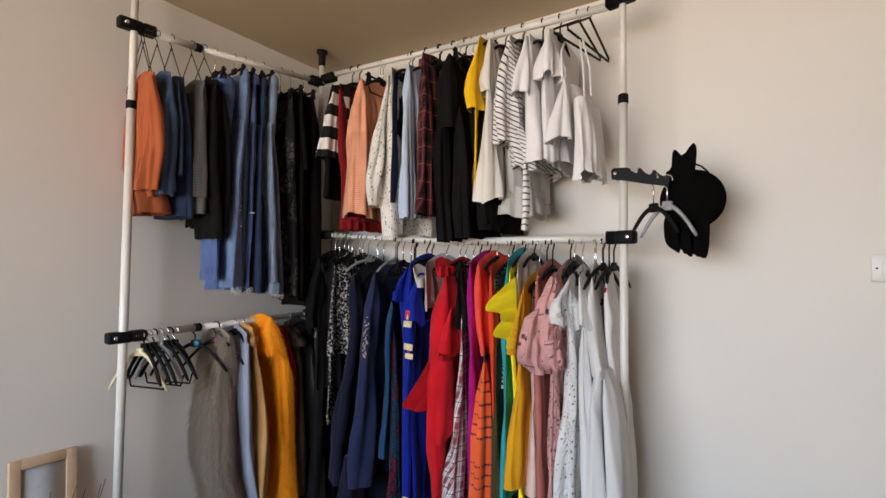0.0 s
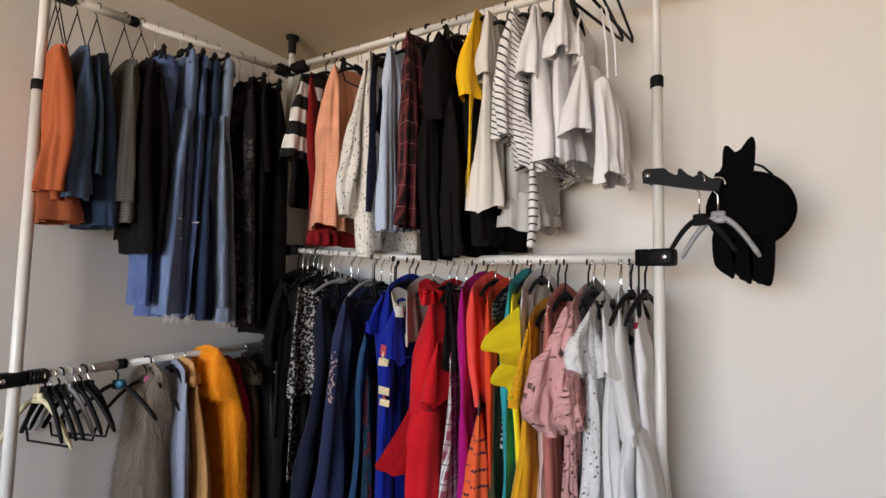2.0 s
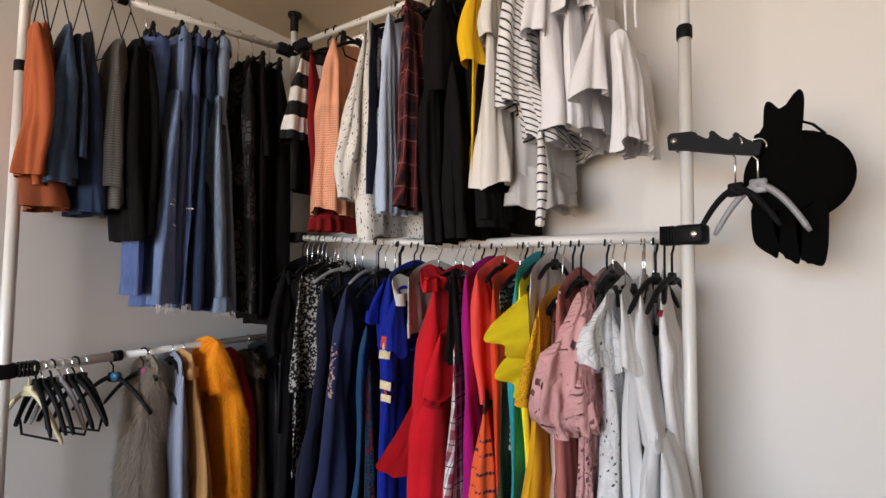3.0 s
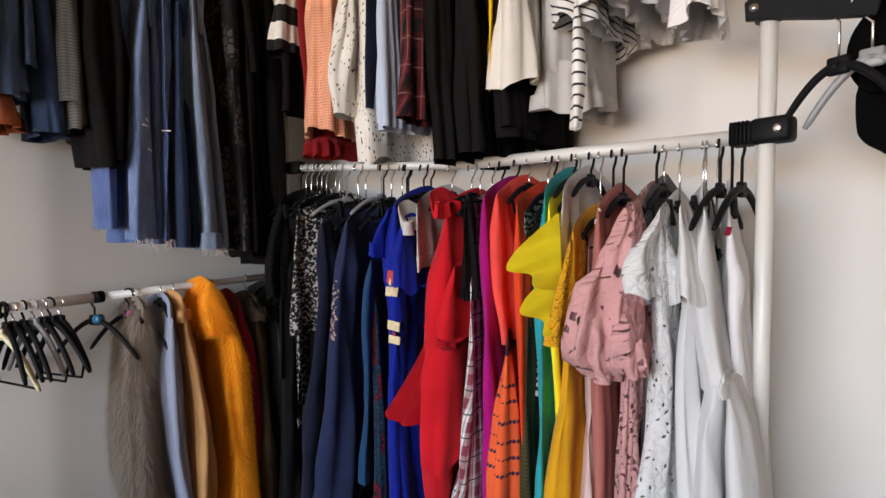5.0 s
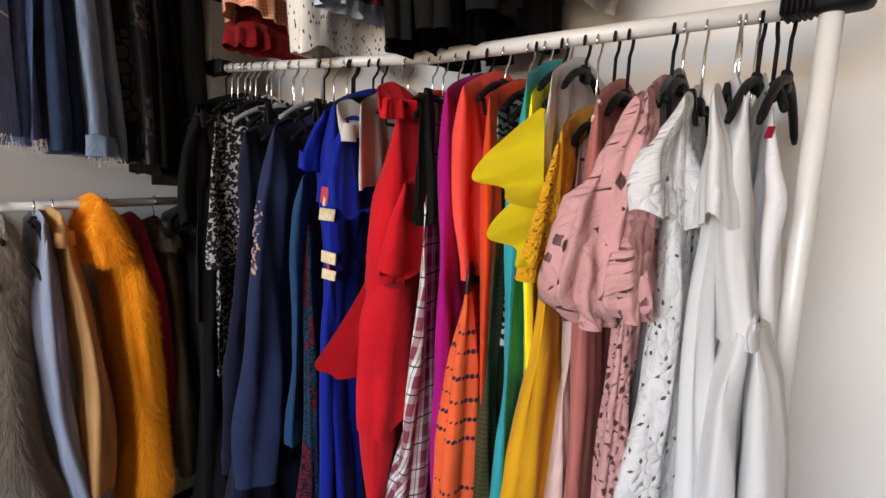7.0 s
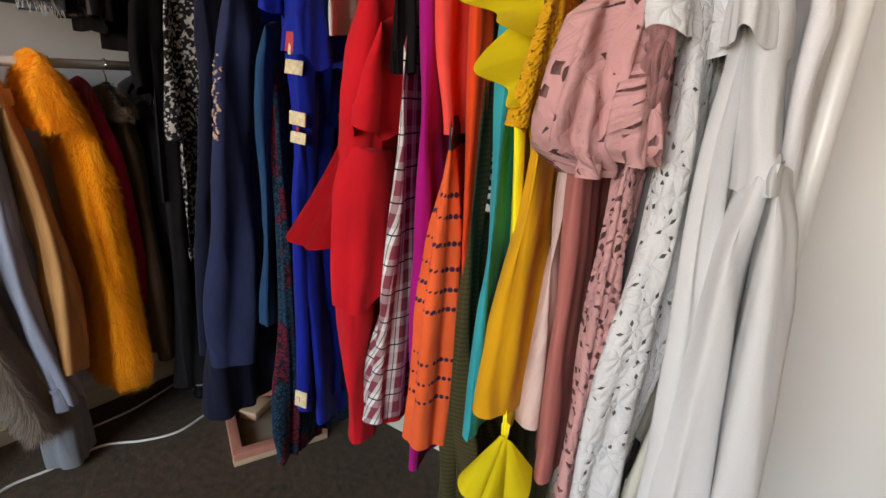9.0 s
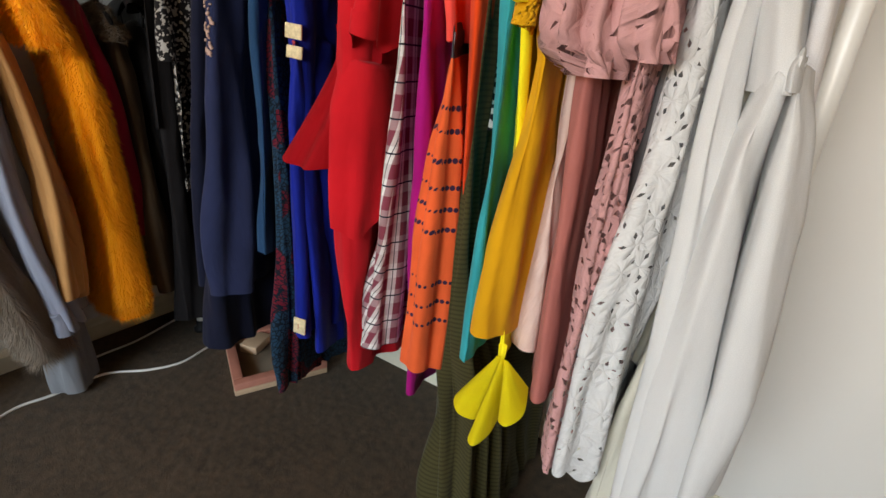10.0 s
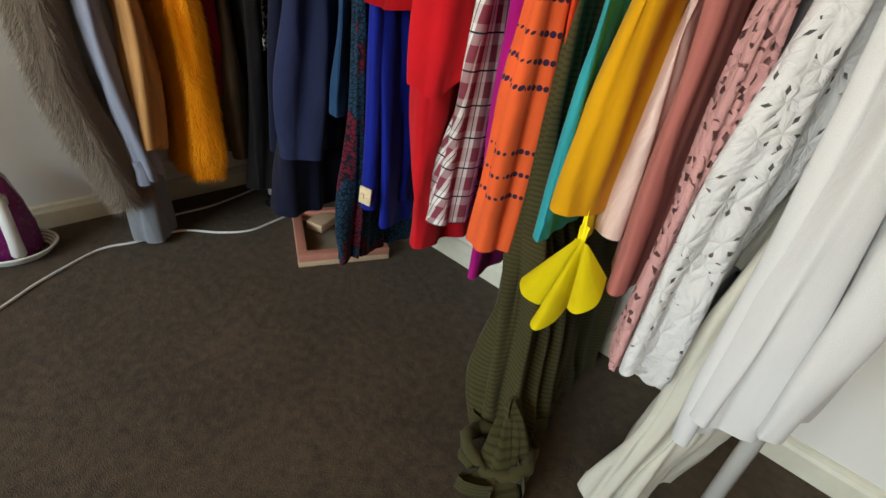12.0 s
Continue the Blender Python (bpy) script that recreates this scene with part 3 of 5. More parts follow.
def flounce(name, parent, mat, seam, reach, side, waves=3, depth=0.02, sag=0.05, seed=1, n=70, m=24, label=""):
    """A ruffle: a thin sheet that falls from a seam (s, d, z points), reaching along the rail by the lengths in reach, with waves."""
    bm = bmesh.new()
    uvl = bm.loops.layers.uv.new("UVMap")
    def lerp(seq, a):
        x = a * (len(seq) - 1)
        i = min(len(seq) - 2, int(x))
        q = x - i
        q = q * q * (3 - 2 * q) if not isinstance(seq[0], tuple) else q
        return tuple(u + (v - u) * q for u, v in zip(seq[i], seq[i + 1])) if isinstance(seq[0], tuple) else seq[i] + (seq[i + 1] - seq[i]) * q
    grid = []
    for i in range(n):
        a = i / (n - 1)
        s0, d0, z0 = lerp(seam, a)
        r = lerp(reach, a)
        row = []
        for j in range(m):
            b = j / (m - 1)
            w = depth * b ** 0.8 * math.sin(2 * math.pi * waves * a + seed + 0.6 * b) + 0.004 * noise.noise(Vector((a * 9, b * 5, seed)))
            s, d, z = s0 + r * b, d0 + w + 0.012 * math.sin(math.pi * b), z0 - sag * b * b + 0.4 * depth * b * math.cos(2 * math.pi * waves * a + seed)
            p = (s, -d, z) if side == "R" else (d, s, z)
            row.append(bm.verts.new(rel(parent, p)))
        grid.append(row)
    for i in range(n - 1):
        for j in range(m - 1):
            f = bm.faces.new((grid[i][j], grid[i + 1][j], grid[i + 1][j + 1], grid[i][j + 1]))
            for lp, (x, y) in zip(f.loops, ((i, j), (i + 1, j), (i + 1, j + 1), (i, j + 1))):
                lp[uvl].uv = (x * 0.004, y * 0.005)
    bmesh.ops.solidify(bm, geom=bm.faces[:], thickness=0.0016)
    return part(name, bm, mat, parent, label)

def fan(name, parent, mat, top, hem, side="R", label="", bend=1.7):
    """A flared hem: a thin sheet from a narrow top edge (two points) down to a folded hem line; points are s, d, z."""
    bm = bmesh.new()
    n, m = 18 * (len(hem) - 1) + 1, 26
    a, b = Vector(top[0]), Vector(top[1])
    H = [Vector(h) for h in hem]
    grid = []
    for i in range(n):
        x = i / 18
        k = min(len(H) - 2, int(x))
        q = x - k
        p0, p1, p2, p3 = H[max(0, k - 1)], H[k], H[k + 1], H[min(len(H) - 1, k + 2)]
        low = .5 * (2 * p1 + (p2 - p0) * q + (2 * p0 - 5 * p1 + 4 * p2 - p3) * q * q + (3 * p1 - p0 - 3 * p2 + p3) * q ** 3)
        high = a.lerp(b, i / (n - 1))
        row = []
        for j in range(m):
            v = j / (m - 1)
            p = high.lerp(low, v)
            p.x, p.y = high.x + (low.x - high.x) * v ** bend, high.y + (low.y - high.y) * v
            row.append(bm.verts.new(rel(parent, (p.x, -p.y, p.z) if side == "R" else (p.y, p.x, p.z))))
        grid.append(row)
    uvl = bm.loops.layers.uv.new("UVMap")
    for i in range(n - 1):
        for j in range(m - 1):
            f = bm.faces.new((grid[i][j], grid[i + 1][j], grid[i + 1][j + 1], grid[i][j + 1]))
            for lp, (x, y) in zip(f.loops, ((i, j), (i + 1, j), (i + 1, j + 1), (i, j + 1))):
                lp[uvl].uv = (x * .004, y * .009)
    bmesh.ops.solidify(bm, geom=bm.faces[:], thickness=0.0014)
    return part(name, bm, mat, parent, label, False)

def garment(kind, label, category, s, side, z, **kw):
    at = (s, -0.27, z) if side == "R" else (0.15, s, z)
    return thing(kind, label, category, at, kw.get("group", "clothes on the rack"))

def fur(parent_part, length, per_area, mat, seed=1, width=0.0022, droop=0.7, name="fur"):
    """Hair: small tapering blades over a mesh part."""
    rnd = random.Random(seed)
    me = parent_part.data
    vs, fs = [], []
    for p in me.polygons:
        cnt = p.area * per_area
        k = int(cnt) + (rnd.random() < cnt % 1)
        co = [me.vertices[i].co for i in p.vertices]
        for _ in range(k):
            a, b = rnd.random(), rnd.random()
            q = co[0] * (1 - a) * (1 - b) + co[1] * a * (1 - b) + co[2] * a * b + co[-1] * (1 - a) * b
            d = (p.normal * rnd.uniform(0.5, 1.0) + Vector((rnd.uniform(-.5, .5), rnd.uniform(-.5, .5), -droop * rnd.uniform(0.4, 1.3)))).normalized()
            w = d.orthogonal().normalized()
            w.rotate(Matrix.Rotation(rnd.uniform(0, 3.14), 3, d))
            ln, i = length * rnd.uniform(0.5, 1.2), len(vs)
            vs += [q - w * width, q + w * width, q + d * ln + Vector((0, 0, -0.2 * ln))]
            fs.append((i, i + 1, i + 2))
    mesh = bpy.data.meshes.new(name)
    mesh.from_pydata([tuple(v) for v in vs], [], fs)
    ob = finish(new(name, mesh), mat, parent_part, "", False)
    ob["kind"] = "stuff"
    return ob

# ---- fabrics ----
BLACK = cloth("black_jersey", (0.0065, 0.0058, 0.006), vary=0.4, sheen=0.0)
DARK = cloth("charcoal_cloth", (0.011, 0.010, 0.011), vary=0.4, sheen=0.0)
LEOPARD = cloth("leopard_print", (0.42, 0.40, 0.38), pattern=p_leopard)
NAVY = cloth("navy_crepe", (0.019, 0.026, 0.072), vary=0.3)
NAVYDARK = cloth("dark_navy_chiffon", (0.008, 0.010, 0.026), vary=0.3)
DENIMDRESS = cloth("petrol_denim", (0.010, 0.042, 0.105), pattern=p_fade((0.016, 0.058, 0.135)))
LACEBLUE = cloth("blue_red_lace", (0.006, 0.010, 0.018), pattern=p_floral((0.012, 0.045, 0.085), (0.13, 0.010, 0.022), 46), crease=0.6)
ROYAL = cloth("royal_blue_satin", (0.003, 0.014, 0.25), rough=0.62)
RED = cloth("red_crepe", (0.55, 0.010, 0.018))
PLAID = cloth("maroon_white_plaid", (0.68, 0.66, 0.65), pattern=p_plaid((0.20, 0.025, 0.05), (0.012, 0.016, 0.028), 0.048))
MAGENTA = cloth("magenta_crepe", (0.36, 0.006, 0.17))
CORAL = cloth("coral_cotton", (0.85, 0.075, 0.06))
ORANGE = cloth("orange_cotton_with_dots", (0.80, 0.12, 0.035), pattern=p_dotrows((0.88, 0.845, 0.80, 0.756, 0.719, 0.683, 0.584, 0.545, 0.507), (0.04, 0.018, 0.05)))
ORANGERED = cloth("orange_red_viscose", (0.72, 0.06, 0.012))
ZEBRA = cloth("black_white_print", (0.66, 0.66, 0.64), pattern=p_zebra)
OLIVE = cloth("olive_ribbed_knit", (0.060, 0.052, 0.020), pattern=p_ribs, crease=0.2)
TEAL = cloth("teal_satin", (0.02, 0.32, 0.36), rough=0.6)
YELLOW = cloth("lemon_crepe", (0.98, 0.84, 0.03), crease=0.2, vary=0.12)
MUSTARD = cloth("mustard_crepe", (0.68, 0.33, 0.012), vary=0.15)
EYELET = cloth("mustard_eyelet", (0.68, 0.33, 0.012), pattern=p_lace(75, 0.24, 3))
ROSE = cloth("dusty_rose_crepe", (0.42, 0.14, 0.12), vary=0.15)
SATIN = cloth("pale_pink_satin", (0.72, 0.52, 0.46), rough=0.4, glossy=True, crease=0.9)
PINKLACE = cloth("pink_cutwork_lace", (0.58, 0.305, 0.30), pattern=p_lace(16, 0.21, 4, 0.53), crease=0.9)
PINKEDGE = cloth("pink_cutwork_lace_edging", (0.58, 0.305, 0.30), pattern=p_lace(30, 0.24, 4, 0.45), crease=0.9)
GREYC = cloth("grey_viscose", (0.13, 0.12, 0.125))
WHITELACE = cloth("white_cutwork_lace", (0.68, 0.68, 0.68), pattern=p_lace(23, 0.125, 5, 0.52), crease=0.8, vary=0.06)
WHITE = cloth("white_crepe", (0.65, 0.65, 0.65), vary=0.05, crease=0.25)
WHITE2 = cloth("soft_white_jersey", (0.78, 0.76, 0.77), vary=0.06, crease=0.6)
CREAM = cloth("cream_cotton", (0.62, 0.59, 0.50), vary=0.08, crease=0.4)
BWSTRIPE = cloth("black_white_knit_stripes", (0.72, 0.70, 0.67), pattern=p_stripes((0.012, 0.012, 0.013), 0.112, 0.5))
DARKRED = cloth("dark_red_lace", (0.20, 0.008, 0.010))
PEACH = cloth("peach_crochet", (0.78, 0.36, 0.22), pattern=p_mesh_holes(120))
PRINT = cloth("white_print_viscose", (0.74, 0.70, 0.64), pattern=p_marks)
LTBLUE = cloth("light_blue_cotton", (0.46, 0.54, 0.68), vary=0.1)
DKPLAID = cloth("dark_red_flannel_plaid", (0.11, 0.015, 0.018), pattern=p_plaid((0.008, 0.007, 0.010), (0.20, 0.10, 0.095), 0.06))
SUNYEL = cloth("sun_yellow_jersey", (0.85, 0.50, 0.012), vary=0.1)
CHIFFON = cloth("off_white_chiffon", (0.72, 0.68, 0.62), vary=0.06)
FINESTRIPE = cloth("white_black_stripes", (0.76, 0.74, 0.72), pattern=p_stripes((0.03, 0.03, 0.04), 0.017, 0.26, tilt=0.45))
TIESTRIPE = cloth("white_black_cross_stripes", (0.76, 0.74, 0.72), pattern=p_stripes((0.03, 0.03, 0.04), 0.022, 0.22))
PALEGREY = cloth("pale_grey_chiffon", (0.52, 0.50, 0.48), vary=0.08)
RUST = cloth("rust_cotton", (0.38, 0.095, 0.035), vary=0.2)
RUSTDARK = cloth("dark_rust_suede", (0.24, 0.065, 0.025))
DENIM1 = cloth("mid_blue_denim", (0.03, 0.055, 0.11), pattern=p_fade((0.075, 0.12, 0.21)))
DENIM2 = cloth("indigo_denim", (0.018, 0.032, 0.075), pattern=p_fade((0.035, 0.06, 0.12)))
JEAN1 = cloth("cornflower_denim", (0.055, 0.085, 0.21), pattern=p_fade((0.12, 0.175, 0.36)))
JEAN2 = cloth("washed_denim", (0.085, 0.13, 0.26), pattern=p_fade((0.20, 0.28, 0.46)))
JEAN5 = cloth("pale_grey_denim", (0.12, 0.165, 0.25), pattern=p_fade((0.26, 0.33, 0.44)))
GREYKNIT = cloth("grey_marl_knit", (0.13, 0.125, 0.12), pattern=p_stripes((0.08, 0.078, 0.075), 0.008, 0.5))
FLORALDK = cloth("dark_floral", (0.012, 0.012, 0.014), pattern=p_floral((0.012, 0.012, 0.015), (0.07, 0.065, 0.07), 16))
GREYFUR = cloth("grey_fur", (0.27, 0.22, 0.175), sheen=0.2, vary=0.3)
SHIRTBLUE = cloth("grey_blue_cotton", (0.28, 0.31, 0.40), vary=0.1)
GREYLONG = cloth("cool_grey_jersey", (0.20, 0.21, 0.23))
TAN = cloth("tan_suede", (0.53, 0.28, 0.11))
ORANGEFUR = cloth("orange_fur", (1.0, 0.40, 0.015), sheen=0.2, vary=0.3)
BROWN = cloth("brown_wool", (0.085, 0.056, 0.034))
BROWNFUR = cloth("brown_fur", (0.11, 0.075, 0.045), sheen=0.4, vary=0.5)
LEATHER = cloth("black_leather", (0.010, 0.010, 0.011), rough=0.4, sheen=0, glossy=True)
CRIMSON = cloth("crimson_lining", (0.30, 0.01, 0.04))
SILKGREY = cloth("silver_satin", (0.16, 0.18, 0.20), rough=0.4, glossy=True)
GOLD = plain("gold_thread", (0.48, 0.32, 0.26), 0.5, 0.1, 0.4, 300, 0.6)
PATCH = plain("embroidered_patch", (0.72, 0.56, 0.34), 0.7, 0.0, 0.5, 140, 0.5)
PATCHRED = plain("red_thread", (0.45, 0.04, 0.05), 0.7, 0.0, 0.4, 140, 0.5)
BEADS = plain("dark_beads", (0.02, 0.02, 0.03), 0.4)

def patch_on(parent, mat, side, s, z, d, w, h, name="embroidery", tilt=0, label=""):
    """A small domed appliqué lying on the front of a garment."""
    best = None
    for ob in parent.children:
        if ob.type != "MESH" or len(ob.data.polygons) < 300:
            continue
        tree = BVHTree.FromPolygons([v.co for v in ob.data.vertices], [p.vertices for p in ob.data.polygons])
        start = rel(parent, (1.74, -1.28, 1.2) if side == "R" else (.9, s - .25, z))
        way = (rel(parent, (s, -d, z) if side == "R" else (d, s, z)) - start).normalized()
        hit = tree.ray_cast(start, way)
        if hit[0] is not None and (best is None or hit[3] < best[2]):
            best = (hit[0], hit[1] if hit[1].dot(way) < 0 else -hit[1], hit[3])
    if best is None:
        return None
    m = Matrix.Translation(best[0] + best[1] * .001) @ best[1].to_track_quat("-Y", "Z").to_matrix().to_4x4() @ pose(0, 0, 0, 0, tilt, 0)
    return part(name, box(bmesh.new(), (-w / 2, -0.002, -h / 2), (w / 2, 0.002, h / 2), 0.0015, m), mat, parent, label)

# ---- long rack, lower rail ----
def R(kind, label, cat, rows, mat, hk="plastic", hm=None, **kw):
    c = (rows[0][1] + rows[0][2]) / 2
    g = garment(kind, label, cat, c, "R", rows[0][0])
    if rows[0][0] < 1.45:
        kw.setdefault("drop", .065)
    cloth_part(kw.pop("name", "body"), g, mat, rows, "R", **kw)
    if hk:
        upper = rows[0][0] > 1.7
        if hk == "plastic" and round(c * 200) % 5 in (0, 2, 3):
            hk = "moulded"
        df, bk, sh = rows[0][3], kw.get("back", .07), kw.get("shift", 0.0)
        hanger(c + sh * (df - .272) / (df - bk), "R2" if upper else "R", hk, hm, math.degrees(math.atan2(-sh, df - bk)), 0.1, drop=.04, neck=rows[0][0] + (.03 if hk == "clip" else .012 if upper else .03))
    return g

def add(g, name, mat, rows, side="R", **kw):
    d = rows[0][3]
    kw.setdefault("back", max(0.05, d - 0.10))
    kw.setdefault("drop", 0.02)
    kw.setdefault("n", 72)
    kw.setdefault("m", 34)
    kw.setdefault("wave", .05)
    return cloth_part(name, g, mat, rows, side, **kw)

R("blouse", "black jersey blouse with short sleeves on a hanger", "blouse", [(1.32, .30, .46, .39), (1.18, .255, .45, .42), (1.05, .24, .42, .43), (1.0, .26, .41, .43)], BLACK, hem=0.01)
g = R("cardigan", "long black cardigan on a hanger", "cardigan", [(1.31, .36, .45, .36), (0.9, .34, .47, .385), (0.13, .30, .48, .39)], DARK)
add(g, "sleeve", DARK, [(1.27, .36, .43, .375), (1.0, .345, .42, .40), (.72, .335, .41, .41)])
g = R("dress", "black and white leopard print dress on a hanger", "dress", [(1.31, .46, .50, .38), (1.16, .455, .495, .385), (.9, .445, .475, .385), (.56, .445, .465, .39)], LEOPARD, waist=0.900)
add(g, "sleeve", LEOPARD, [(1.28, .45, .49, .41), (1.1, .435, .48, .42), (.89, .425, .475, .42)])
g = R("dress", "dark navy chiffon dress on a hanger", "dress", [(1.24, .53, .66, .40), (1.0, .54, .67, .42), (.74, .50, .62, .425), (.33, .44, .58, .425)], NAVYDARK, wave=.09, amp=(.002, .012), waist=0.860)
g = R("dress", "navy blue crepe dress with copper embroidery over a darker underskirt", "dress", [(1.24, .645, .775, .42), (1.02, .61, .79, .43), (.74, .575, .80, .437), (.5, .55, .785, .44), (.37, .535, .775, .44)], NAVY, skew=.05, wave=0.11, amp=(.002, .014), waist=0.930)
rnd = random.Random(8)
for k in range(44):
    q = k / 43
    patch_on(g, GOLD, "R", .640 - .018 * q + rnd.uniform(-.022, .022) * (1 - .6 * q), 1.085 - .19 * q, .41, rnd.uniform(.004, .011), rnd.uniform(.003, .007), tilt=rnd.uniform(-60, 60), label="pale copper thread embroidery" if k == 0 else "")
add(g, "underskirt", NAVYDARK, [(.45, .50, .75, .42), (.19, .455, .78, .425)], skew=.05, drop=0, back=.14, wave=0.12, amp=(.002, .008))
R("denim_dress", "petrol blue denim dress on a hanger", "dress", [(1.13, .765, .85, .425), (1.05, .745, .838, .432), (.8, .765, .818, .434), (.5, .742, .802, .434)], DENIMDRESS, waist=0.800)
R("dress", "blue lace dress with dark red flower bands", "dress", [(1.12, .80, .83, .38), (.95, .80, .85, .41), (.46, .80, .87, .42), (.145, .768, .885, .43)], LACEBLUE, hem=0.012, wave=0.030, waist=0.800)
g = R("dress", "royal blue satin dress with embroidered panels", "dress", [(1.29, .85, .955, .41), (1.18, .815, .97, .415), (1.0, .84, .972, .42), (.74, .865, .972, .42), (.47, .895, .985, .41), (.28, .90, .99, .40)], ROYAL, waist=0.800)
add(g, "sleeve", ROYAL, [(1.275, .85, .90, .42), (1.22, .80, .885, .44), (1.15, .784, .878, .45)], hem=.01, crumple=.008)
add(g, "sleeve", ROYAL, [(1.25, .915, .955, .43), (1.19, .895, .968, .447), (1.075, .884, .976, .457)], hem=.012, wave=.07, crumple=.008)
add(g, "neck_lining", PALEGREY, [(1.285, .90, .93, .425), (1.25, .915, .945, .432), (1.215, .935, .958, .434)], label="pale printed lining at the neck")
add(g, "front_panel", ROYAL, [(.95, .865, .93, .43), (.6, .865, .935, .435), (.337, .862, .929, .435)], wave=0.117)
for s, z, w, h, mt in ((.893, 1.105, .026, .034, PATCHRED), (.894, 1.098, .010, .03, PATCH), (.897, 1.066, .034, .026, PATCH), (.903, .975, .042, .026, PATCH), (.903, .956, .034, .006, PATCHRED), (.905, .938, .036, .022, PATCH), (.901, .940, .008, .022, PATCHRED), (.905, .365, .03, .04, PATCH), (.90, .36, .008, .02, PATCHRED)):
    patch_on(g, mt, "R", s, z, .43 if z > .5 else .441, w, h, tilt=5)
R("blouse", "pale grey patterned blouse on a hanger", "blouse", [(1.29, .972, .985, .40), (1.2, .972, .988, .415), (1.12, .974, .99, .415)], PALEGREY)
g = R("dress", "bright red crepe dress with bell sleeves", "dress", [(1.275, 1.03, 1.115, .40), (1.16, 1.005, 1.135, .42), (1.09, .98, 1.138, .425), (.95, .977, 1.125, .42), (.7, .977, 1.112, .42), (.5, .987, 1.105, .42), (.29, 1.0, 1.106, .41)], RED, amp=(.003, .010), wave=.12, crumple=.007, waist=0.920)
fan("sleeve", g, RED, ((.99, .41, .99), (1.07, .38, .99)), [(1.0, .38, .745), (.94, .42, .748), (.895, .452, .752), (.922, .478, .746), (.955, .470, .742), (.985, .480, .742), (1.02, .45, .748), (1.07, .38, .76)], bend=1.25)
add(g, "sleeve", RED, [(1.13, 1.075, 1.12, .425), (1.06, 1.055, 1.12, .438), (.962, 1.046, 1.105, .446)], wave=0.10, amp=(.002, .008), hem=.012)
add(g, "collar", RED, [(1.315, 1.0, 1.045, .41), (1.28, 1.005, 1.065, .425), (1.255, 1.03, 1.075, .43)], crumple=.007)
add(g, "overskirt", RED, [(.93, .974, 1.128, .424), (.78, .97, 1.13, .432), (.64, .968, 1.128, .437)], back=.1, drop=0, wave=.13, amp=(.002, .010), hem=.02)
g = R("shirt_dress", "maroon and white plaid shirt dress with a black placket", "dress", [(1.27, 1.12, 1.16, .40), (1.05, 1.13, 1.165, .42), (.9, 1.132, 1.166, .42), (.54, 1.085, 1.165, .425), (.39, 1.074, 1.157, .43)], PLAID, wave=0.070, amp=(.002, .01), waist=0.900)
add(g, "placket", BLACK, [(1.275, 1.122, 1.136, .412), (1.15, 1.128, 1.141, .424), (1.06, 1.13, 1.141, .424)], back=.38)
R("dress", "magenta crepe dress on a hanger", "dress", [(1.30, 1.15, 1.215, .40), (1.06, 1.165, 1.22, .412), (.93, 1.168, 1.22, .41), (.57, 1.165, 1.23, .39), (.42, 1.165, 1.25, .395), (.30, 1.174, 1.232, .40)], MAGENTA, waist=0.920)
g = R("dress", "coral and orange dress with rows of dark dots", "dress", [(1.30, 1.185, 1.25, .41), (1.1, 1.197, 1.255, .425), (.975, 1.222, 1.26, .428)], CORAL, name="bodice")
add(g, "belt", BEADS, [(.99, 1.222, 1.262, .434), (.952, 1.224, 1.265, .434)], back=.15, wave=0.175, amp=(.001, .001), label="narrow black belt")
add(g, "skirt", ORANGE, [(.955, 1.226, 1.262, .43), (.75, 1.205, 1.27, .435), (.6, 1.18, 1.28, .435), (.40, 1.157, 1.293, .44)], back=.12, wave=0.050, amp=(.003, .008))
R("dress", "orange red viscose dress on a hanger", "dress", [(1.28, 1.252, 1.285, .41), (1.05, 1.262, 1.30, .415), (.86, 1.263, 1.30, .41), (.6, 1.27, 1.305, .40), (.42, 1.28, 1.30, .38)], ORANGERED, waist=0.900)
R("blouse", "black and white printed blouse on a hanger", "blouse", [(1.26, 1.275, 1.295, .38), (1.02, 1.295, 1.307, .355), (.85, 1.308, 1.322, .36)], ZEBRA)
g = R("knit_dress", "long olive ribbed knit dress trailing on the carpet", "dress", [(1.22, 1.283, 1.31, .36), (.95, 1.283, 1.308, .412), (.76, 1.277, 1.305, .42), (.5, 1.27, 1.305, .42), (.28, 1.255, 1.385, .39), (.1, 1.245, 1.42, .42), (.02, 1.25, 1.45, .46)], OLIVE, wave=0.044, amp=(.001, .014), shift=.02)
add(g, "trailing_hem", OLIVE, [(.10, 1.30, 1.42, .46), (.055, 1.31, 1.45, .52), (.012, 1.32, 1.49, .57)], back=.40, wave=0.070, amp=(.006, .02), drop=.03)
for k in range(7):
    a = k * 0.9
    pts = [(1.385 + .05 * math.cos(a + q * 2.4) + .014 * math.sin(3 * q + k), -0.49 + .05 * math.sin(a + q * 2.4), .016 + .01 * (k % 4) + .02 * max(0, math.sin(q * 3.1))) for q in (i / 9 for i in range(10))]
    part("fold", tube(bmesh.new(), [rel(g, p) for p in pts], [.003] + [.010, .014, .011, .015, .010, .013, .012, .009] + [.003], 8), OLIVE, g)
R("dress", "teal satin dress on a hanger", "dress", [(1.31, 1.312, 1.355, .40), (.92, 1.313, 1.345, .437), (.6, 1.303, 1.356, .451), (.475, 1.300, 1.358, .460)], TEAL, waist=0.920)
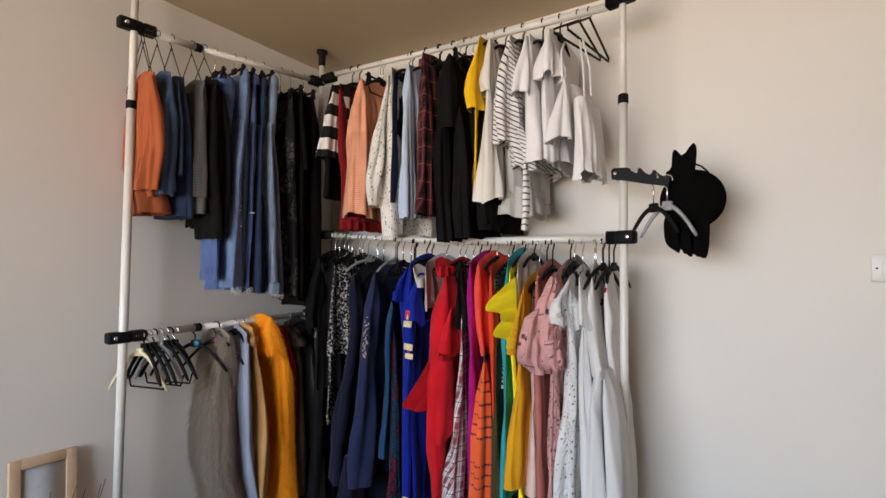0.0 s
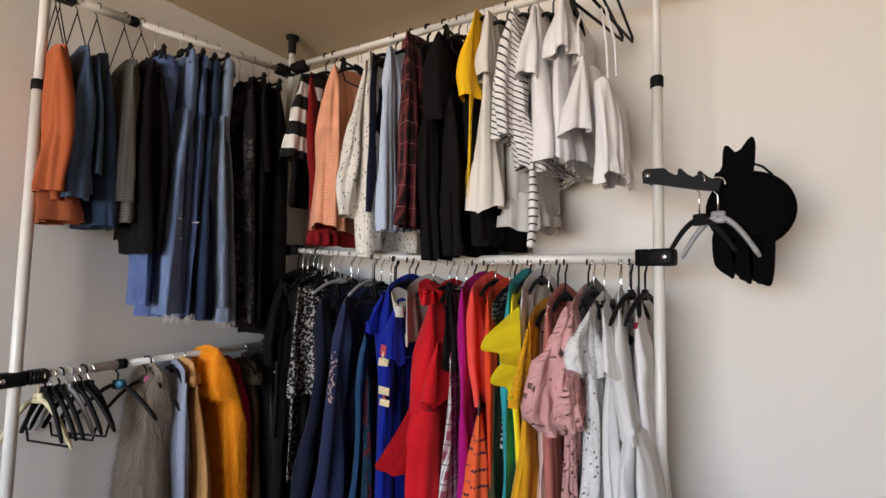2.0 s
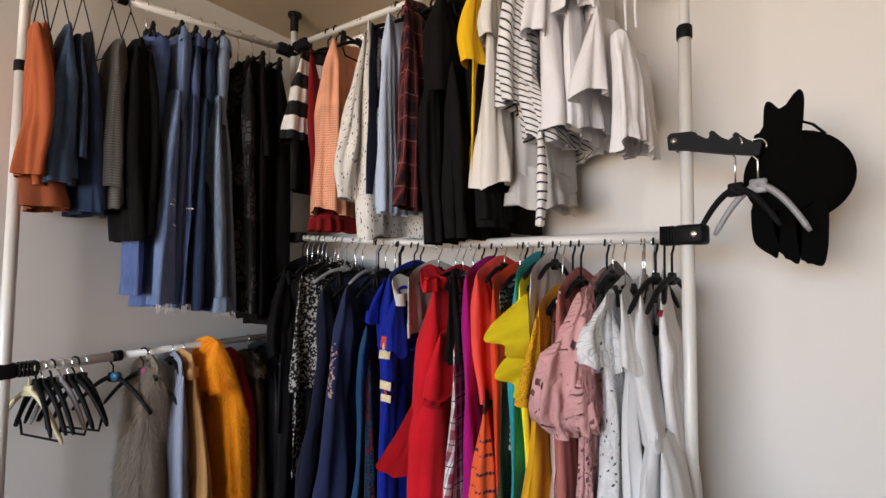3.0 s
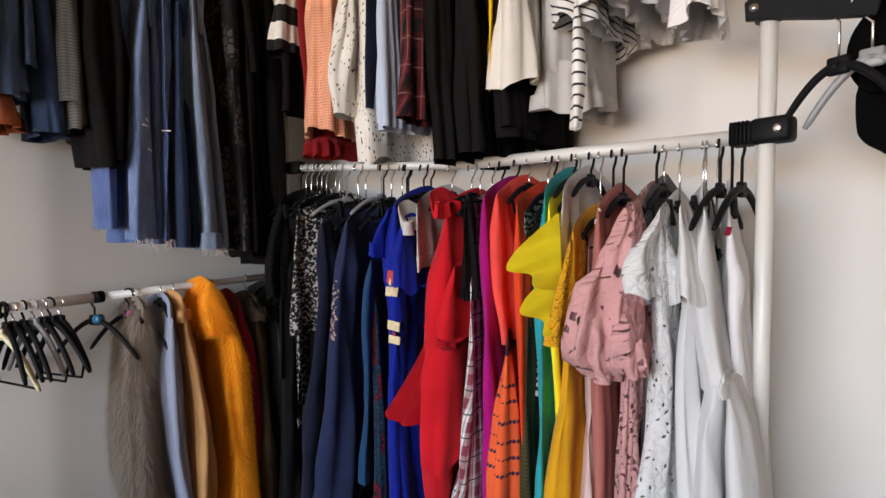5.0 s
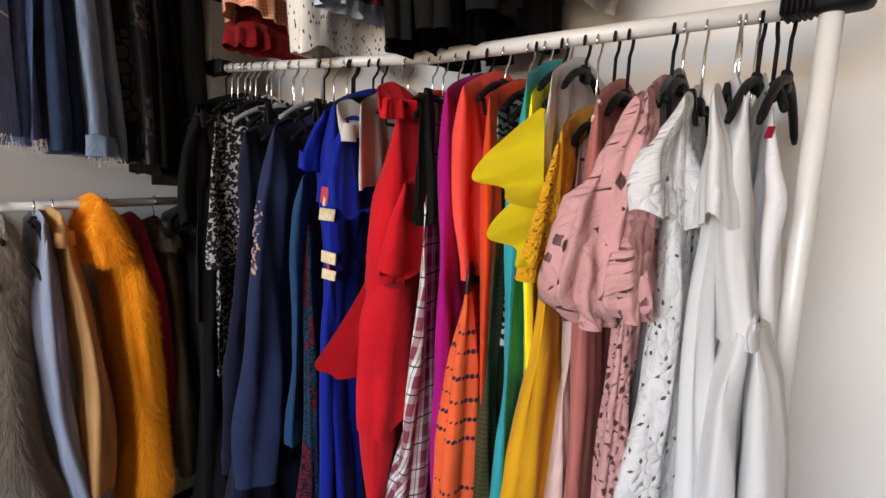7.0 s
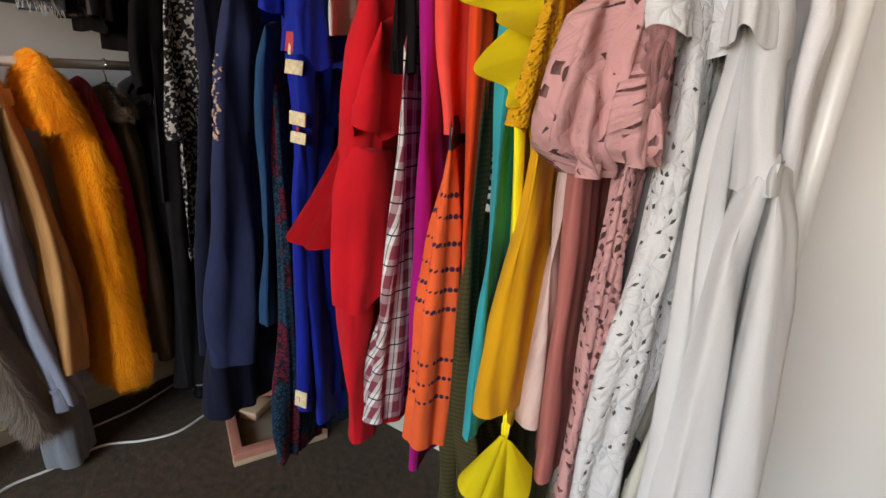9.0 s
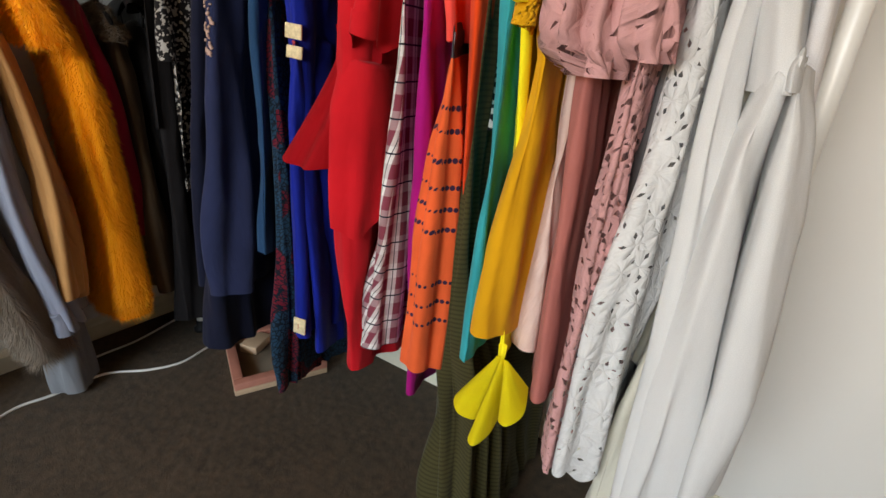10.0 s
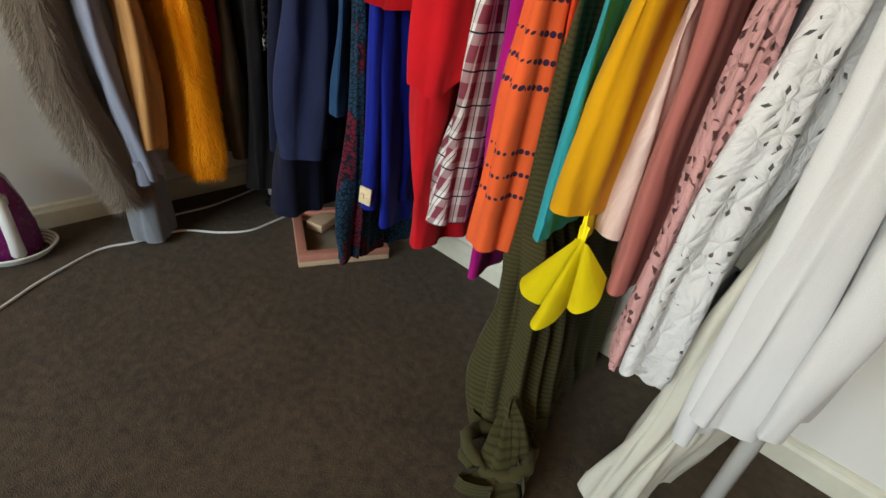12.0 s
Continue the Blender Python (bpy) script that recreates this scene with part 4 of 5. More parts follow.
g = R("dress", "lemon yellow dress with ruffled sleeve and flared hem", "dress", [(1.28, 1.335, 1.352, .41), (.92, 1.348, 1.366, .41), (.57, 1.368, 1.398, .425), (.485, 1.374, 1.402, .436)], YELLOW)
fan("ruffle_sleeve", g, YELLOW, ((1.364, .415, 1.262), (1.378, .425, 1.10)), [(1.360, .42, 1.262), (1.332, .45, 1.228), (1.288, .47, 1.180), (1.292, .50, 1.148), (1.325, .465, 1.138), (1.352, .50, 1.118), (1.380, .45, 1.108)], bend=1.0)
fan("ruffle_sleeve", g, YELLOW, ((1.372, .415, 1.14), (1.384, .425, 1.035)), [(1.345, .44, 1.130), (1.318, .472, 1.090), (1.322, .498, 1.062), (1.350, .46, 1.046), (1.368, .49, 1.022), (1.386, .45, 1.028)], bend=1.0)
fan("ruffle_hem", g, YELLOW, ((1.386, .436, .500), (1.408, .438, .500)), [(1.368, .425, .443), (1.342, .440, .420), (1.334, .470, .410), (1.352, .488, .398), (1.378, .478, .390), (1.386, .455, .390),
     (1.384, .500, .374), (1.400, .510, .370), (1.412, .480, .380), (1.414, .448, .403), (1.424, .480, .414), (1.444, .488, .420), (1.458, .462, .434), (1.446, .425, .458)], bend=0.95)
R("camisole", "white jersey camisole on a hanger", "top", [(1.31, 1.364, 1.385, .40), (1.15, 1.36, 1.38, .405), (1.0, 1.362, 1.38, .40)], WHITE)
g = R("dress", "mustard crepe dress with eyelet edging", "dress", [(1.22, 1.378, 1.415, .42), (1.0, 1.358, 1.41, .43), (.95, 1.366, 1.412, .432), (.65, 1.32, 1.43, .447), (.535, 1.306, 1.425, .452)], MUSTARD, amp=(.002, .008), wave=0.070, waist=0.960)
add(g, "cape_sleeve", EYELET, [(1.20, 1.375, 1.41, .435), (1.08, 1.358, 1.405, .447), (1.0, 1.352, 1.38, .447)], hem=.01)
g = R("dress", "dusty rose crepe dress with lace shoulder", "dress", [(1.265, 1.42, 1.475, .41), (.92, 1.425, 1.48, .42), (.7, 1.432, 1.485, .42), (.44, 1.44, 1.50, .425)], ROSE, waist=0.900)
for k in range(9):
    a = k * 2.4
    patch_on(g, SATIN, "R", 1.436 + .012 * math.cos(a) * (k / 6), 1.255 + .024 * math.sin(a) * (k / 6), .424, .012, .006, "lace_leaf", a * 57, "pale lace appliqué leaf" if k == 0 else "")
R("slip_dress", "pale pink satin slip dress on a hanger", "dress", [(1.2, 1.415, 1.435, .35), (.8, 1.42, 1.438, .36), (.5, 1.424, 1.442, .375)], SATIN, waist=0.900)
g = R("lace_dress", "pink cut-work lace dress with puffed ruffle sleeve", "dress", [(1.265, 1.50, 1.53, .42), (1.05, 1.50, 1.54, .435), (.94, 1.49, 1.535, .44), (.7, 1.487, 1.53, .445), (.36, 1.473, 1.53, .465)], PINKEDGE, wave=.035, amp=(.003, .009), crumple=.009, hem=.008, scallop=.01, waist=0.930)
add(g, "puff_sleeve", PINKLACE, [(1.26, 1.475, 1.53, .43), (1.17, 1.43, 1.535, .46), (1.06, 1.402, 1.53, .485), (.99, 1.405, 1.505, .478), (.945, 1.452, 1.475, .45)], wave=.03, amp=(.005, .008), crumple=.019)
flounce("ruffle", g, PINKLACE, [(1.535, .435, 1.25), (1.545, .455, 1.17), (1.55, .465, 1.08), (1.545, .46, .98)], [-.010, -.022, -.03, -.032, -.018], "R", 6.0, .010, .02, 2.6)
add(g, "cuff_puff", PINKLACE, [(1.10, 1.49, 1.54, .455), (1.04, 1.476, 1.552, .482), (.985, 1.484, 1.55, .48), (.965, 1.505, 1.535, .465)], wave=.03, amp=(.003, .006), crumple=.012)
R("dress", "grey viscose dress on a hanger", "dress", [(1.28, 1.515, 1.545, .36), (1.0, 1.532, 1.565, .38), (.6, 1.525, 1.565, .37)], GREYC, waist=0.950)
g = R("lace_dress", "white cut-work lace dress with scalloped hem", "dress", [(1.245, 1.54, 1.58, .41), (1.1, 1.543, 1.592, .42), (1.0, 1.548, 1.595, .42), (.7, 1.51, 1.605, .435), (.6, 1.495, 1.603, .44), (.35, 1.478, 1.60, .45)], WHITELACE, hk="clip", hem=.01, scallop=.014, wave=0.070, amp=(.002, .007), waist=1.000)
add(g, "sleeve", WHITELACE, [(1.255, 1.545, 1.578, .43), (1.19, 1.512, 1.565, .458), (1.10, 1.524, 1.575, .458)], hem=.014, frill=3)
R("dress", "sheer white crepe dress with gathered top", "dress", [(1.25, 1.585, 1.62, .405), (1.09, 1.592, 1.632, .42), (.98, 1.59, 1.63, .42), (.73, 1.60, 1.645, .43), (.29, 1.61, 1.66, .44)], WHITE, hk="clip", wave=.07, amp=(.002, .012), waist=1.080)
g = R("dress", "long white crepe dress with a tied waist", "dress", [(1.255, 1.612, 1.652, .40), (1.15, 1.602, 1.660, .425), (1.05, 1.616, 1.668, .425), (.945, 1.637, 1.684, .428)], WHITE, name="bodice", shift=-.05, back=.14, amp=(.001, .004), crumple=.006)
add(g, "cape_front", WHITE, [(1.265, 1.587, 1.602, .42), (1.2, 1.587, 1.628, .442), (1.10, 1.59, 1.650, .452)], hem=.012, wave=.04, amp=(.001, .006))
add(g, "skirt_panel", WHITE, [(.962, 1.638, 1.668, .432), (.87, 1.628, 1.667, .448), (.7, 1.628, 1.674, .46), (.5, 1.624, 1.690, .466), (.35, 1.612, 1.694, .466)], back=.2, drop=0, wave=.12, amp=(.001, .009))
add(g, "skirt_panel", WHITE, [(.972, 1.658, 1.690, .430), (.9, 1.660, 1.716, .442), (.8, 1.664, 1.734, .448), (.6, 1.674, 1.746, .452), (.375, 1.674, 1.738, .456)], back=.16, drop=0, wave=.12, amp=(.001, .009))
add(g, "knot", WHITE, [(.984, 1.656, 1.682, .436), (.966, 1.650, 1.690, .446), (.948, 1.658, 1.688, .440)], back=.38, wave=.3, amp=(.0004, .001), crumple=.004, drop=.004)
g = R("dress", "white sleeveless dress with a small red neck label", "dress", [(1.26, 1.652, 1.674, .33), (1.175, 1.66, 1.684, .36), (1.14, 1.66, 1.702, .366), (1.06, 1.66, 1.702, .36), (.9, 1.66, 1.715, .35), (.3, 1.64, 1.70, .32)], WHITE2, shift=-.04, back=.12, waist=0.950)
patch_on(g, CRIMSON, "R", 1.660, 1.225, .365, .010, .017, "label")
g = R("trousers", "cream cotton wide trousers reaching the carpet", "trousers", [(1.15, 1.60, 1.655, .35), (.7, 1.60, 1.66, .37), (.5, 1.59, 1.665, .375)], CREAM, hk="clip", name="hip_panel")
add(g, "leg", CREAM, [(.6, 1.585, 1.64, .385), (.27, 1.57, 1.632, .40), (.03, 1.535, 1.60, .425)], back=.28, hem=.01)
add(g, "leg", CREAM, [(.6, 1.61, 1.662, .37), (.27, 1.612, 1.668, .375), (.05, 1.58, 1.64, .385)], back=.2, hem=.01)

for k, s in enumerate((.285, .315, .345, .40, .43, .50, .535, .59, .63, .70, .745, .79, .875, 1.045, 1.11)):
    hanger(s, "R", ("moulded", "plastic", "clip")[k % 3], GREYP if k in (6, 9) else None, (k * 37) % 17 - 8, .13, ("grey plastic clip hanger among the dresses" if k in (6, 9) else "black plastic hanger among the dresses"), drop=.05, neck=1.325 - .01 * (k % 3))
for k, s in enumerate((1.005, 1.035, 1.065, 1.10, .93, .61)):
    hanger(s, "R2", ("moulded", "plastic")[k % 2], None, (k * 31) % 15 - 7, .12, "black plastic hanger among the clothes", drop=.05, neck=2.165)

hanger(1.632, "R", "moulded", None, -6, .165, "black plastic hanger holding the white dress", drop=.075, neck=1.305)
hanger(1.668, "R", "moulded", None, -8, .15, "black plastic hanger holding the white dress", drop=.075, neck=1.305)

# ---- long rack, upper rail ----
g = R("jumper", "black and white striped knit jumper on a hanger", "jumper", [(2.17, .36, .46, .37), (1.9, .35, .45, .38), (1.63, .34, .43, .38)], BLACK)
add(g, "sleeve", BWSTRIPE, [(2.15, .385, .45, .39), (1.95, .33, .46, .415), (1.81, .285, .465, .42)])
g = R("top", "dark red lace top on a hanger", "top", [(2.17, .42, .50, .36), (1.9, .43, .55, .36), (1.475, .44, .67, .36)], DARKRED, hem=.006)
add(g, "lace_hem", DARKRED, [(1.52, .44, .665, .365), (1.47, .438, .672, .368)], back=.12, drop=0, scallop=.008)
R("skirt", "peach crochet skirt on a clip hanger", "skirt", [(2.15, .525, .66, .39), (1.85, .485, .69, .41), (1.57, .45, .715, .425), (1.52, .455, .715, .425)], PEACH, hk="clip", wave=0.058, amp=(.002, .014), hem=.012)
g = R("blouse", "white blouse printed with small black strokes", "blouse", [(2.17, .735, .80, .38), (1.75, .72, .82, .39), (1.43, .73, .85, .39)], PRINT, hem=.012)
add(g, "sleeve", PRINT, [(2.12, .73, .77, .40), (1.8, .675, .735, .43), (1.66, .62, .715, .45), (1.56, .64, .70, .44)])
R("jacket", "navy blue cotton jacket on a hanger", "jacket", [(2.15, .768, .80, .39), (1.57, .762, .80, .40)], NAVYDARK)
g = R("shirt", "light blue cotton shirt with a buttoned cuff", "shirt", [(2.16, .82, .90, .39), (1.8, .82, .91, .40), (1.52, .82, .908, .40)], LTBLUE)
add(g, "sleeve", LTBLUE, [(2.12, .84, .89, .41), (1.8, .835, .90, .42), (1.5, .835, .905, .42)])
for s in (.865, .88):
    bm = tube(bmesh.new(), [rel(g, (s, -.422, 1.525)), rel(g, (s, -.427, 1.525))], .005, 10)
    part("button", bm, WHITEP, g)
g = R("flannel_shirt", "dark red and black plaid flannel shirt", "shirt", [(2.17, .915, .955, .39), (1.78, .915, .985, .41), (1.55, .91, .99, .40)], DKPLAID)
add(g, "sleeve", DKPLAID, [(2.13, .92, .965, .41), (1.8, .92, .985, .425), (1.51, .91, .995, .425)])
add(g, "collar", DKPLAID, [(2.19, .915, .955, .39), (2.13, .908, .962, .40)], back=.2)
g = R("trousers", "wide black trousers on a clip hanger", "trousers", [(2.15, .975, 1.155, .39), (2.0, .98, 1.155, .40), (1.85, .98, 1.16, .405)], BLACK, hk="clip", name="hip_panel")
add(g, "leg", BLACK, [(1.92, .98, 1.09, .405), (1.6, .99, 1.10, .42), (1.40, 1.005, 1.115, .42)], back=.12)
add(g, "leg", BLACK, [(1.92, 1.07, 1.16, .405), (1.6, 1.085, 1.175, .415), (1.41, 1.10, 1.19, .415)], back=.12)
g = R("top", "short fluffy black top on a hanger", "top", [(2.1, 1.14, 1.20, .36), (1.6, 1.18, 1.29, .37), (1.44, 1.19, 1.30, .37)], BLACK)
add(g, "sleeve", BLACK, [(2.08, 1.15, 1.20, .37), (1.75, 1.17, 1.24, .385), (1.46, 1.20, 1.285, .39)])
g = R("t_shirt", "sun yellow jersey t-shirt on a hanger", "t-shirt", [(2.19, 1.19, 1.22, .39), (1.9, 1.175, 1.205, .41), (1.56, 1.178, 1.205, .41)], SUNYEL)
add(g, "sleeve", SUNYEL, [(2.17, 1.185, 1.215, .41), (1.98, 1.135, 1.20, .44), (1.90, 1.15, 1.205, .44)])
g = R("blouse", "off-white chiffon blouse on a hanger", "blouse", [(2.16, 1.22, 1.28, .40), (1.9, 1.207, 1.29, .415), (1.55, 1.185, 1.32, .425)], CHIFFON, hem=.012, wave=0.070, amp=(.002, .012))
add(g, "sleeve", CHIFFON, [(2.15, 1.22, 1.27, .42), (2.0, 1.205, 1.265, .44), (1.95, 1.215, 1.265, .44)])
g = R("blouse", "white blouse with black stripes and a tie hem", "blouse", [(2.16, 1.30, 1.365, .39), (1.85, 1.29, 1.39, .41), (1.66, 1.335, 1.455, .41)], FINESTRIPE, hem=.012)
add(g, "sleeve", FINESTRIPE, [(2.14, 1.30, 1.36, .41), (1.88, 1.265, 1.36, .44), (1.75, 1.285, 1.345, .44)])
add(g, "tie", TIESTRIPE, [(1.66, 1.38, 1.41, .42), (1.55, 1.39, 1.412, .425), (1.43, 1.39, 1.408, .425)], back=.405, wave=0.175, amp=(.001, .002))
g = R("tunic", "pale grey chiffon tunic on a hanger", "top", [(2.1, 1.29, 1.36, .31), (1.8, 1.28, 1.42, .31), (1.56, 1.275, 1.44, .32)], PALEGREY, hem=.01)
add(g, "ruffle", PALEGREY, [(1.60, 1.278, 1.438, .322), (1.50, 1.272, 1.447, .33)], back=.1, drop=0, wave=.05, amp=(.002, .009), hem=.012)
g = R("t_shirt", "soft white jersey t-shirt on a hanger", "t-shirt", [(2.14, 1.375, 1.44, .40), (1.9, 1.375, 1.46, .41), (1.67, 1.378, 1.50, .41)], WHITE2, hem=.006)
add(g, "sleeve", WHITE2, [(2.12, 1.37, 1.42, .42), (1.98, 1.345, 1.42, .44), (1.91, 1.337, 1.42, .44)], hem=.01)
g = R("t_shirt", "white jersey t-shirt with a loose sleeve", "t-shirt", [(2.15, 1.45, 1.50, .39), (1.9, 1.44, 1.51, .40), (1.68, 1.435, 1.53, .40)], WHITE2, hem=.008)
add(g, "sleeve", WHITE2, [(2.13, 1.46, 1.50, .41), (2.02, 1.448, 1.512, .43), (1.96, 1.45, 1.515, .43)], hem=.01)
g = R("crop_top", "white cotton top with thin straps on a hanger", "top", [(1.95, 1.525, 1.55, .40), (1.87, 1.51, 1.56, .415), (1.735, 1.482, 1.57, .425)], WHITE2, hk=None, hem=.01, drop=0, crumple=.008, back=.2)
part("strap", tube(bmesh.new(), [rel(g, p) for p in ((1.53, -.40, 1.95), (1.515, -.37, 2.06), (1.51, -.31, 2.13))], .004, 6), WHITE2, g)
g = R("crop_top", "white gathered cotton top with thin straps", "top", [(1.88, 1.555, 1.625, .385), (1.76, 1.56, 1.645, .40), (1.61, 1.575, 1.642, .405)], WHITE2, hk=None, hem=.012, wave=0.04, drop=0, crumple=.008, back=.2)
for s in (1.60, 1.622):
    part("strap", tube(bmesh.new(), [rel(g, p) for p in ((s, -.38, 1.88), (s - .006, -.375, 1.98), (1.585 + (s - 1.61) * .5, -.37, 2.085))], .0035, 6), WHITE2, g)
hanger(1.585, "R2", "tri", None, -8, .17, drop=.085, stem=.03, label="empty black plastic hanger on the rail")
hanger(1.545, "R2", "tri", None, -13, .16, drop=.08, stem=.03, label="empty black plastic hanger on the rail")

# ---- short rack, upper rail ----
def L(kind, label, cat, rows, mat, hk="wire", hm=None, **kw):
    c = (rows[0][1] + rows[0][2]) / 2
    g = garment(kind, label, cat, c, "L", rows[0][0])
    kw.setdefault("back", 0.03)
    kw.setdefault("shift", 0.03)
    cloth_part(kw.pop("name", "body"), g, mat, rows, "L", **kw)
    if hk:
        upper = rows[0][0] > 1.3
        top = (2.21 if upper else 1.045) - rows[0][0] - 0.03
        if hk == "wire":
            hanger(c + 0.015, "L2", hk, hm, 10, .075, stem=.045, drop=max(.05, top - .015))
        else:
            df, bk, sh = rows[0][3], kw["back"], kw["shift"]
            hanger(c + sh * (df - .14) / (df - bk), "L2" if upper else "L", hk, hm, math.degrees(math.atan2(-sh, df - bk)), .10, neck=rows[0][0] + .03, drop=.04)
    return g

def leg(g, mat, rows, **kw):
    kw.setdefault("back", .10)
    kw.setdefault("square", 2.05)
    return add(g, "leg", mat, rows, "L", wave=0.117, **kw)

g = L("shirt", "rust orange cotton shirt over a dark rust one", "shirt", [(1.99, -1.155, -1.115, .26), (1.75, -1.15, -1.10, .27), (1.6, -1.15, -1.10, .27), (1.54, -1.145, -1.10, .26)], RUST, hm=BLACKP, crumple=.012, wave=.05)
add(g, "sleeve", RUST, [(1.97, -1.17, -1.125, .28), (1.7, -1.155, -1.10, .30), (1.56, -1.165, -1.10, .30)], "L", wave=.04, amp=(.002, .008), crumple=.012)
L("suede_shirt", "dark rust suede shirt on a wire hanger", "shirt", [(1.97, -1.15, -1.10, .23), (1.6, -1.16, -1.09, .25), (1.485, -1.16, -1.05, .25)], RUSTDARK)
g = L("denim_jacket", "mid blue denim jacket on a wire hanger", "jacket", [(2.01, -1.10, -1.06, .26), (1.7, -1.105, -1.045, .27), (1.57, -1.10, -1.03, .27)], DENIM1)
add(g, "sleeve", DENIM1, [(1.98, -1.10, -1.055, .28), (1.7, -1.115, -1.06, .30), (1.55, -1.115, -1.055, .30)], "L")
add(g, "sleeve", DENIM1, [(1.98, -1.06, -1.04, .27), (1.75, -1.055, -1.02, .29), (1.63, -1.05, -1.015, .29)], "L")
g = L("denim_jacket", "dark indigo denim jacket on a wire hanger", "jacket", [(2.01, -1.045, -1.01, .25), (1.7, -1.03, -.985, .265), (1.48, -1.03, -.96, .265)], DENIM2)
g = L("cardigan", "grey marl knit cardigan on a wire hanger", "cardigan", [(2.02, -.968, -.93, .26), (1.7, -.972, -.92, .275), (1.5, -.965, -.915, .275)], GREYKNIT, hem=.012)
add(g, "sleeve", GREYKNIT, [(1.99, -.972, -.94, .275), (1.75, -.978, -.93, .292), (1.56, -.97, -.925, .295)], "L")
g = L("jumper", "black knit jumper hanging on a wire hanger", "jumper", [(2.04, -.935, -.86, .265), (1.7, -.945, -.84, .285), (1.46, -.925, -.845, .28)], BLACK, hem=.012)
add(g, "sleeve", BLACK, [(2.0, -.93, -.88, .28), (1.7, -.935, -.875, .30), (1.4, -.91, -.86, .30)], "L")
add(g, "sleeve", BLACK, [(2.0, -.885, -.85, .27), (1.7, -.88, -.835, .285), (1.42, -.875, -.84, .285)], "L")

def jeans(label, mat, top, a, b, frayed=False, cuff=None, d=.27):
    """Jeans clipped at the waistband: hips, waistband and two legs."""
    z0, s0, s1 = top
    g = L("jeans", label, "jeans", [(z0, s0, s1, d - .01), (z0 - .12, s0 - .004, s1 + .002, d - .006), (z0 - .30, s0 + .006, s1 - .006, d - .04)], mat, hk="clip", name="hip_panel", drop=.0, amp=(.001, .004))
    add(g, "waistband", mat, [(z0 + .004, s0 - .004, s1 + .004, d - .004), (z0 - .036, s0 - .004, s1 + .004, d - .002)], "L", back=.035, shift=.03, drop=0, wave=0.117, amp=(.001, .001))
    for k, (e, zb) in enumerate((a, b)):
        dd = d + (.012 if k == 0 else -.035)
        e = (e[0] + .06 * (e[1] - e[0]), e[1] - .08 * (e[1] - e[0]))
        mid = ((s0 * (1 - k * .4) + s1 * k * .4), (s1 * (.6 + k * .4) + s0 * (.4 - k * .4)))
        leg(g, mat, [(z0 - .22, mid[0], mid[1], dd - .01), (z0 - .5, (mid[0] + e[0]) / 2, (mid[1] + e[1]) / 2, dd), (zb, e[0], e[1], dd + .01)], amp=(.002, .006), back=.165 if k == 0 else .12)
        if frayed and k == 0 and not cuff:
            for i in range(3):
                patch_on(g, WHITE2, "L", (mid[0] + e[0] + mid[1] + e[1]) / 4 + .004 * i, zb + .32 + .018 * i - .1 * (i == 2), dd, .024, .005, "rip", 6 * i, "pale worn rip" if i == 0 else "")
        if cuff and k == 0:
            add(g, "cuff", cuff, [(zb + .045, e[0] - .004, e[1] + .004, dd + .015), (zb - .003, e[0] - .005, e[1] + .005, dd + .016)], "L", back=.16, drop=0, amp=(.001, .002), label="turned-up paler cuff")
        if frayed:
            bm, rnd = bmesh.new(), random.Random(k + int(z0 * 100))
            for i in range(16):
                s = e[0] + (e[1] - e[0]) * rnd.random()
                q = Vector((dd + .006 - rnd.random() * .02, s, zb + .004))
                tube(bm, [rel(g, q), rel(g, q + Vector((rnd.uniform(-.004, .004), rnd.uniform(-.008, .008), -rnd.uniform(.01, .035))))], .0008, 4)
            part("fringe", bm, WHITE2, g, "frayed pale threads")
    return g

jeans("cornflower blue jeans with wide legs on a clip hanger", JEAN1, (2.08, -.90, -.80), ((-.900, -.852), 1.235), ((-.857, -.805), 1.195), d=.25)
jeans("ripped washed blue jeans with a frayed hem", JEAN2, (2.12, -.79, -.745), ((-.836, -.775), 1.205), ((-.785, -.735), 1.19), True, d=.285)
jeans("bright blue skinny jeans on a clip hanger", JEAN1, (2.12, -.738, -.703), ((-.75, -.715), 1.2), ((-.725, -.70), 1.19), True, d=.275)
jeans("dark indigo jeans on a clip hanger", DENIM2, (2.12, -.70, -.655), ((-.705, -.66), 1.18), ((-.68, -.64), 1.175), d=.275)
jeans("pale washed jeans with turned-up cuffs", JEAN5, (2.14, -.655, -.605), ((-.646, -.565), 1.175), ((-.59, -.53), 1.165), True, JEAN5, d=.29)
g = L("trousers", "black trousers with pale flower print", "trousers", [(2.08, -.545, -.515, .28), (1.75, -.535, -.49, .29)], FLORALDK, hk="clip", shift=.02, name="hip_panel")
leg(g, FLORALDK, [(1.85, -.538, -.50, .295), (1.16, -.512, -.468, .30)])
leg(g, FLORALDK, [(1.85, -.525, -.49, .25), (1.17, -.50, -.455, .25)], back=.05)
g = L("trousers", "plain black trousers on a clip hanger", "trousers", [(2.12, -.505, -.44, .28), (1.75, -.495, -.42, .285)], BLACK, hk="clip", shift=.02, name="hip_panel")
leg(g, BLACK, [(1.85, -.50, -.44, .29), (1.14, -.478, -.41, .295)], hem=.012)
leg(g, BLACK, [(1.85, -.47, -.42, .26), (1.15, -.44, -.375, .25)], back=.05, hem=.012)
L("coat", "long black coat hanging in the corner", "coat", [(2.12, -.43, -.37, .27), (1.6, -.41, -.33, .28), (1.1, -.40, -.32, .27)], BLACK, hk="clip", shift=.02)

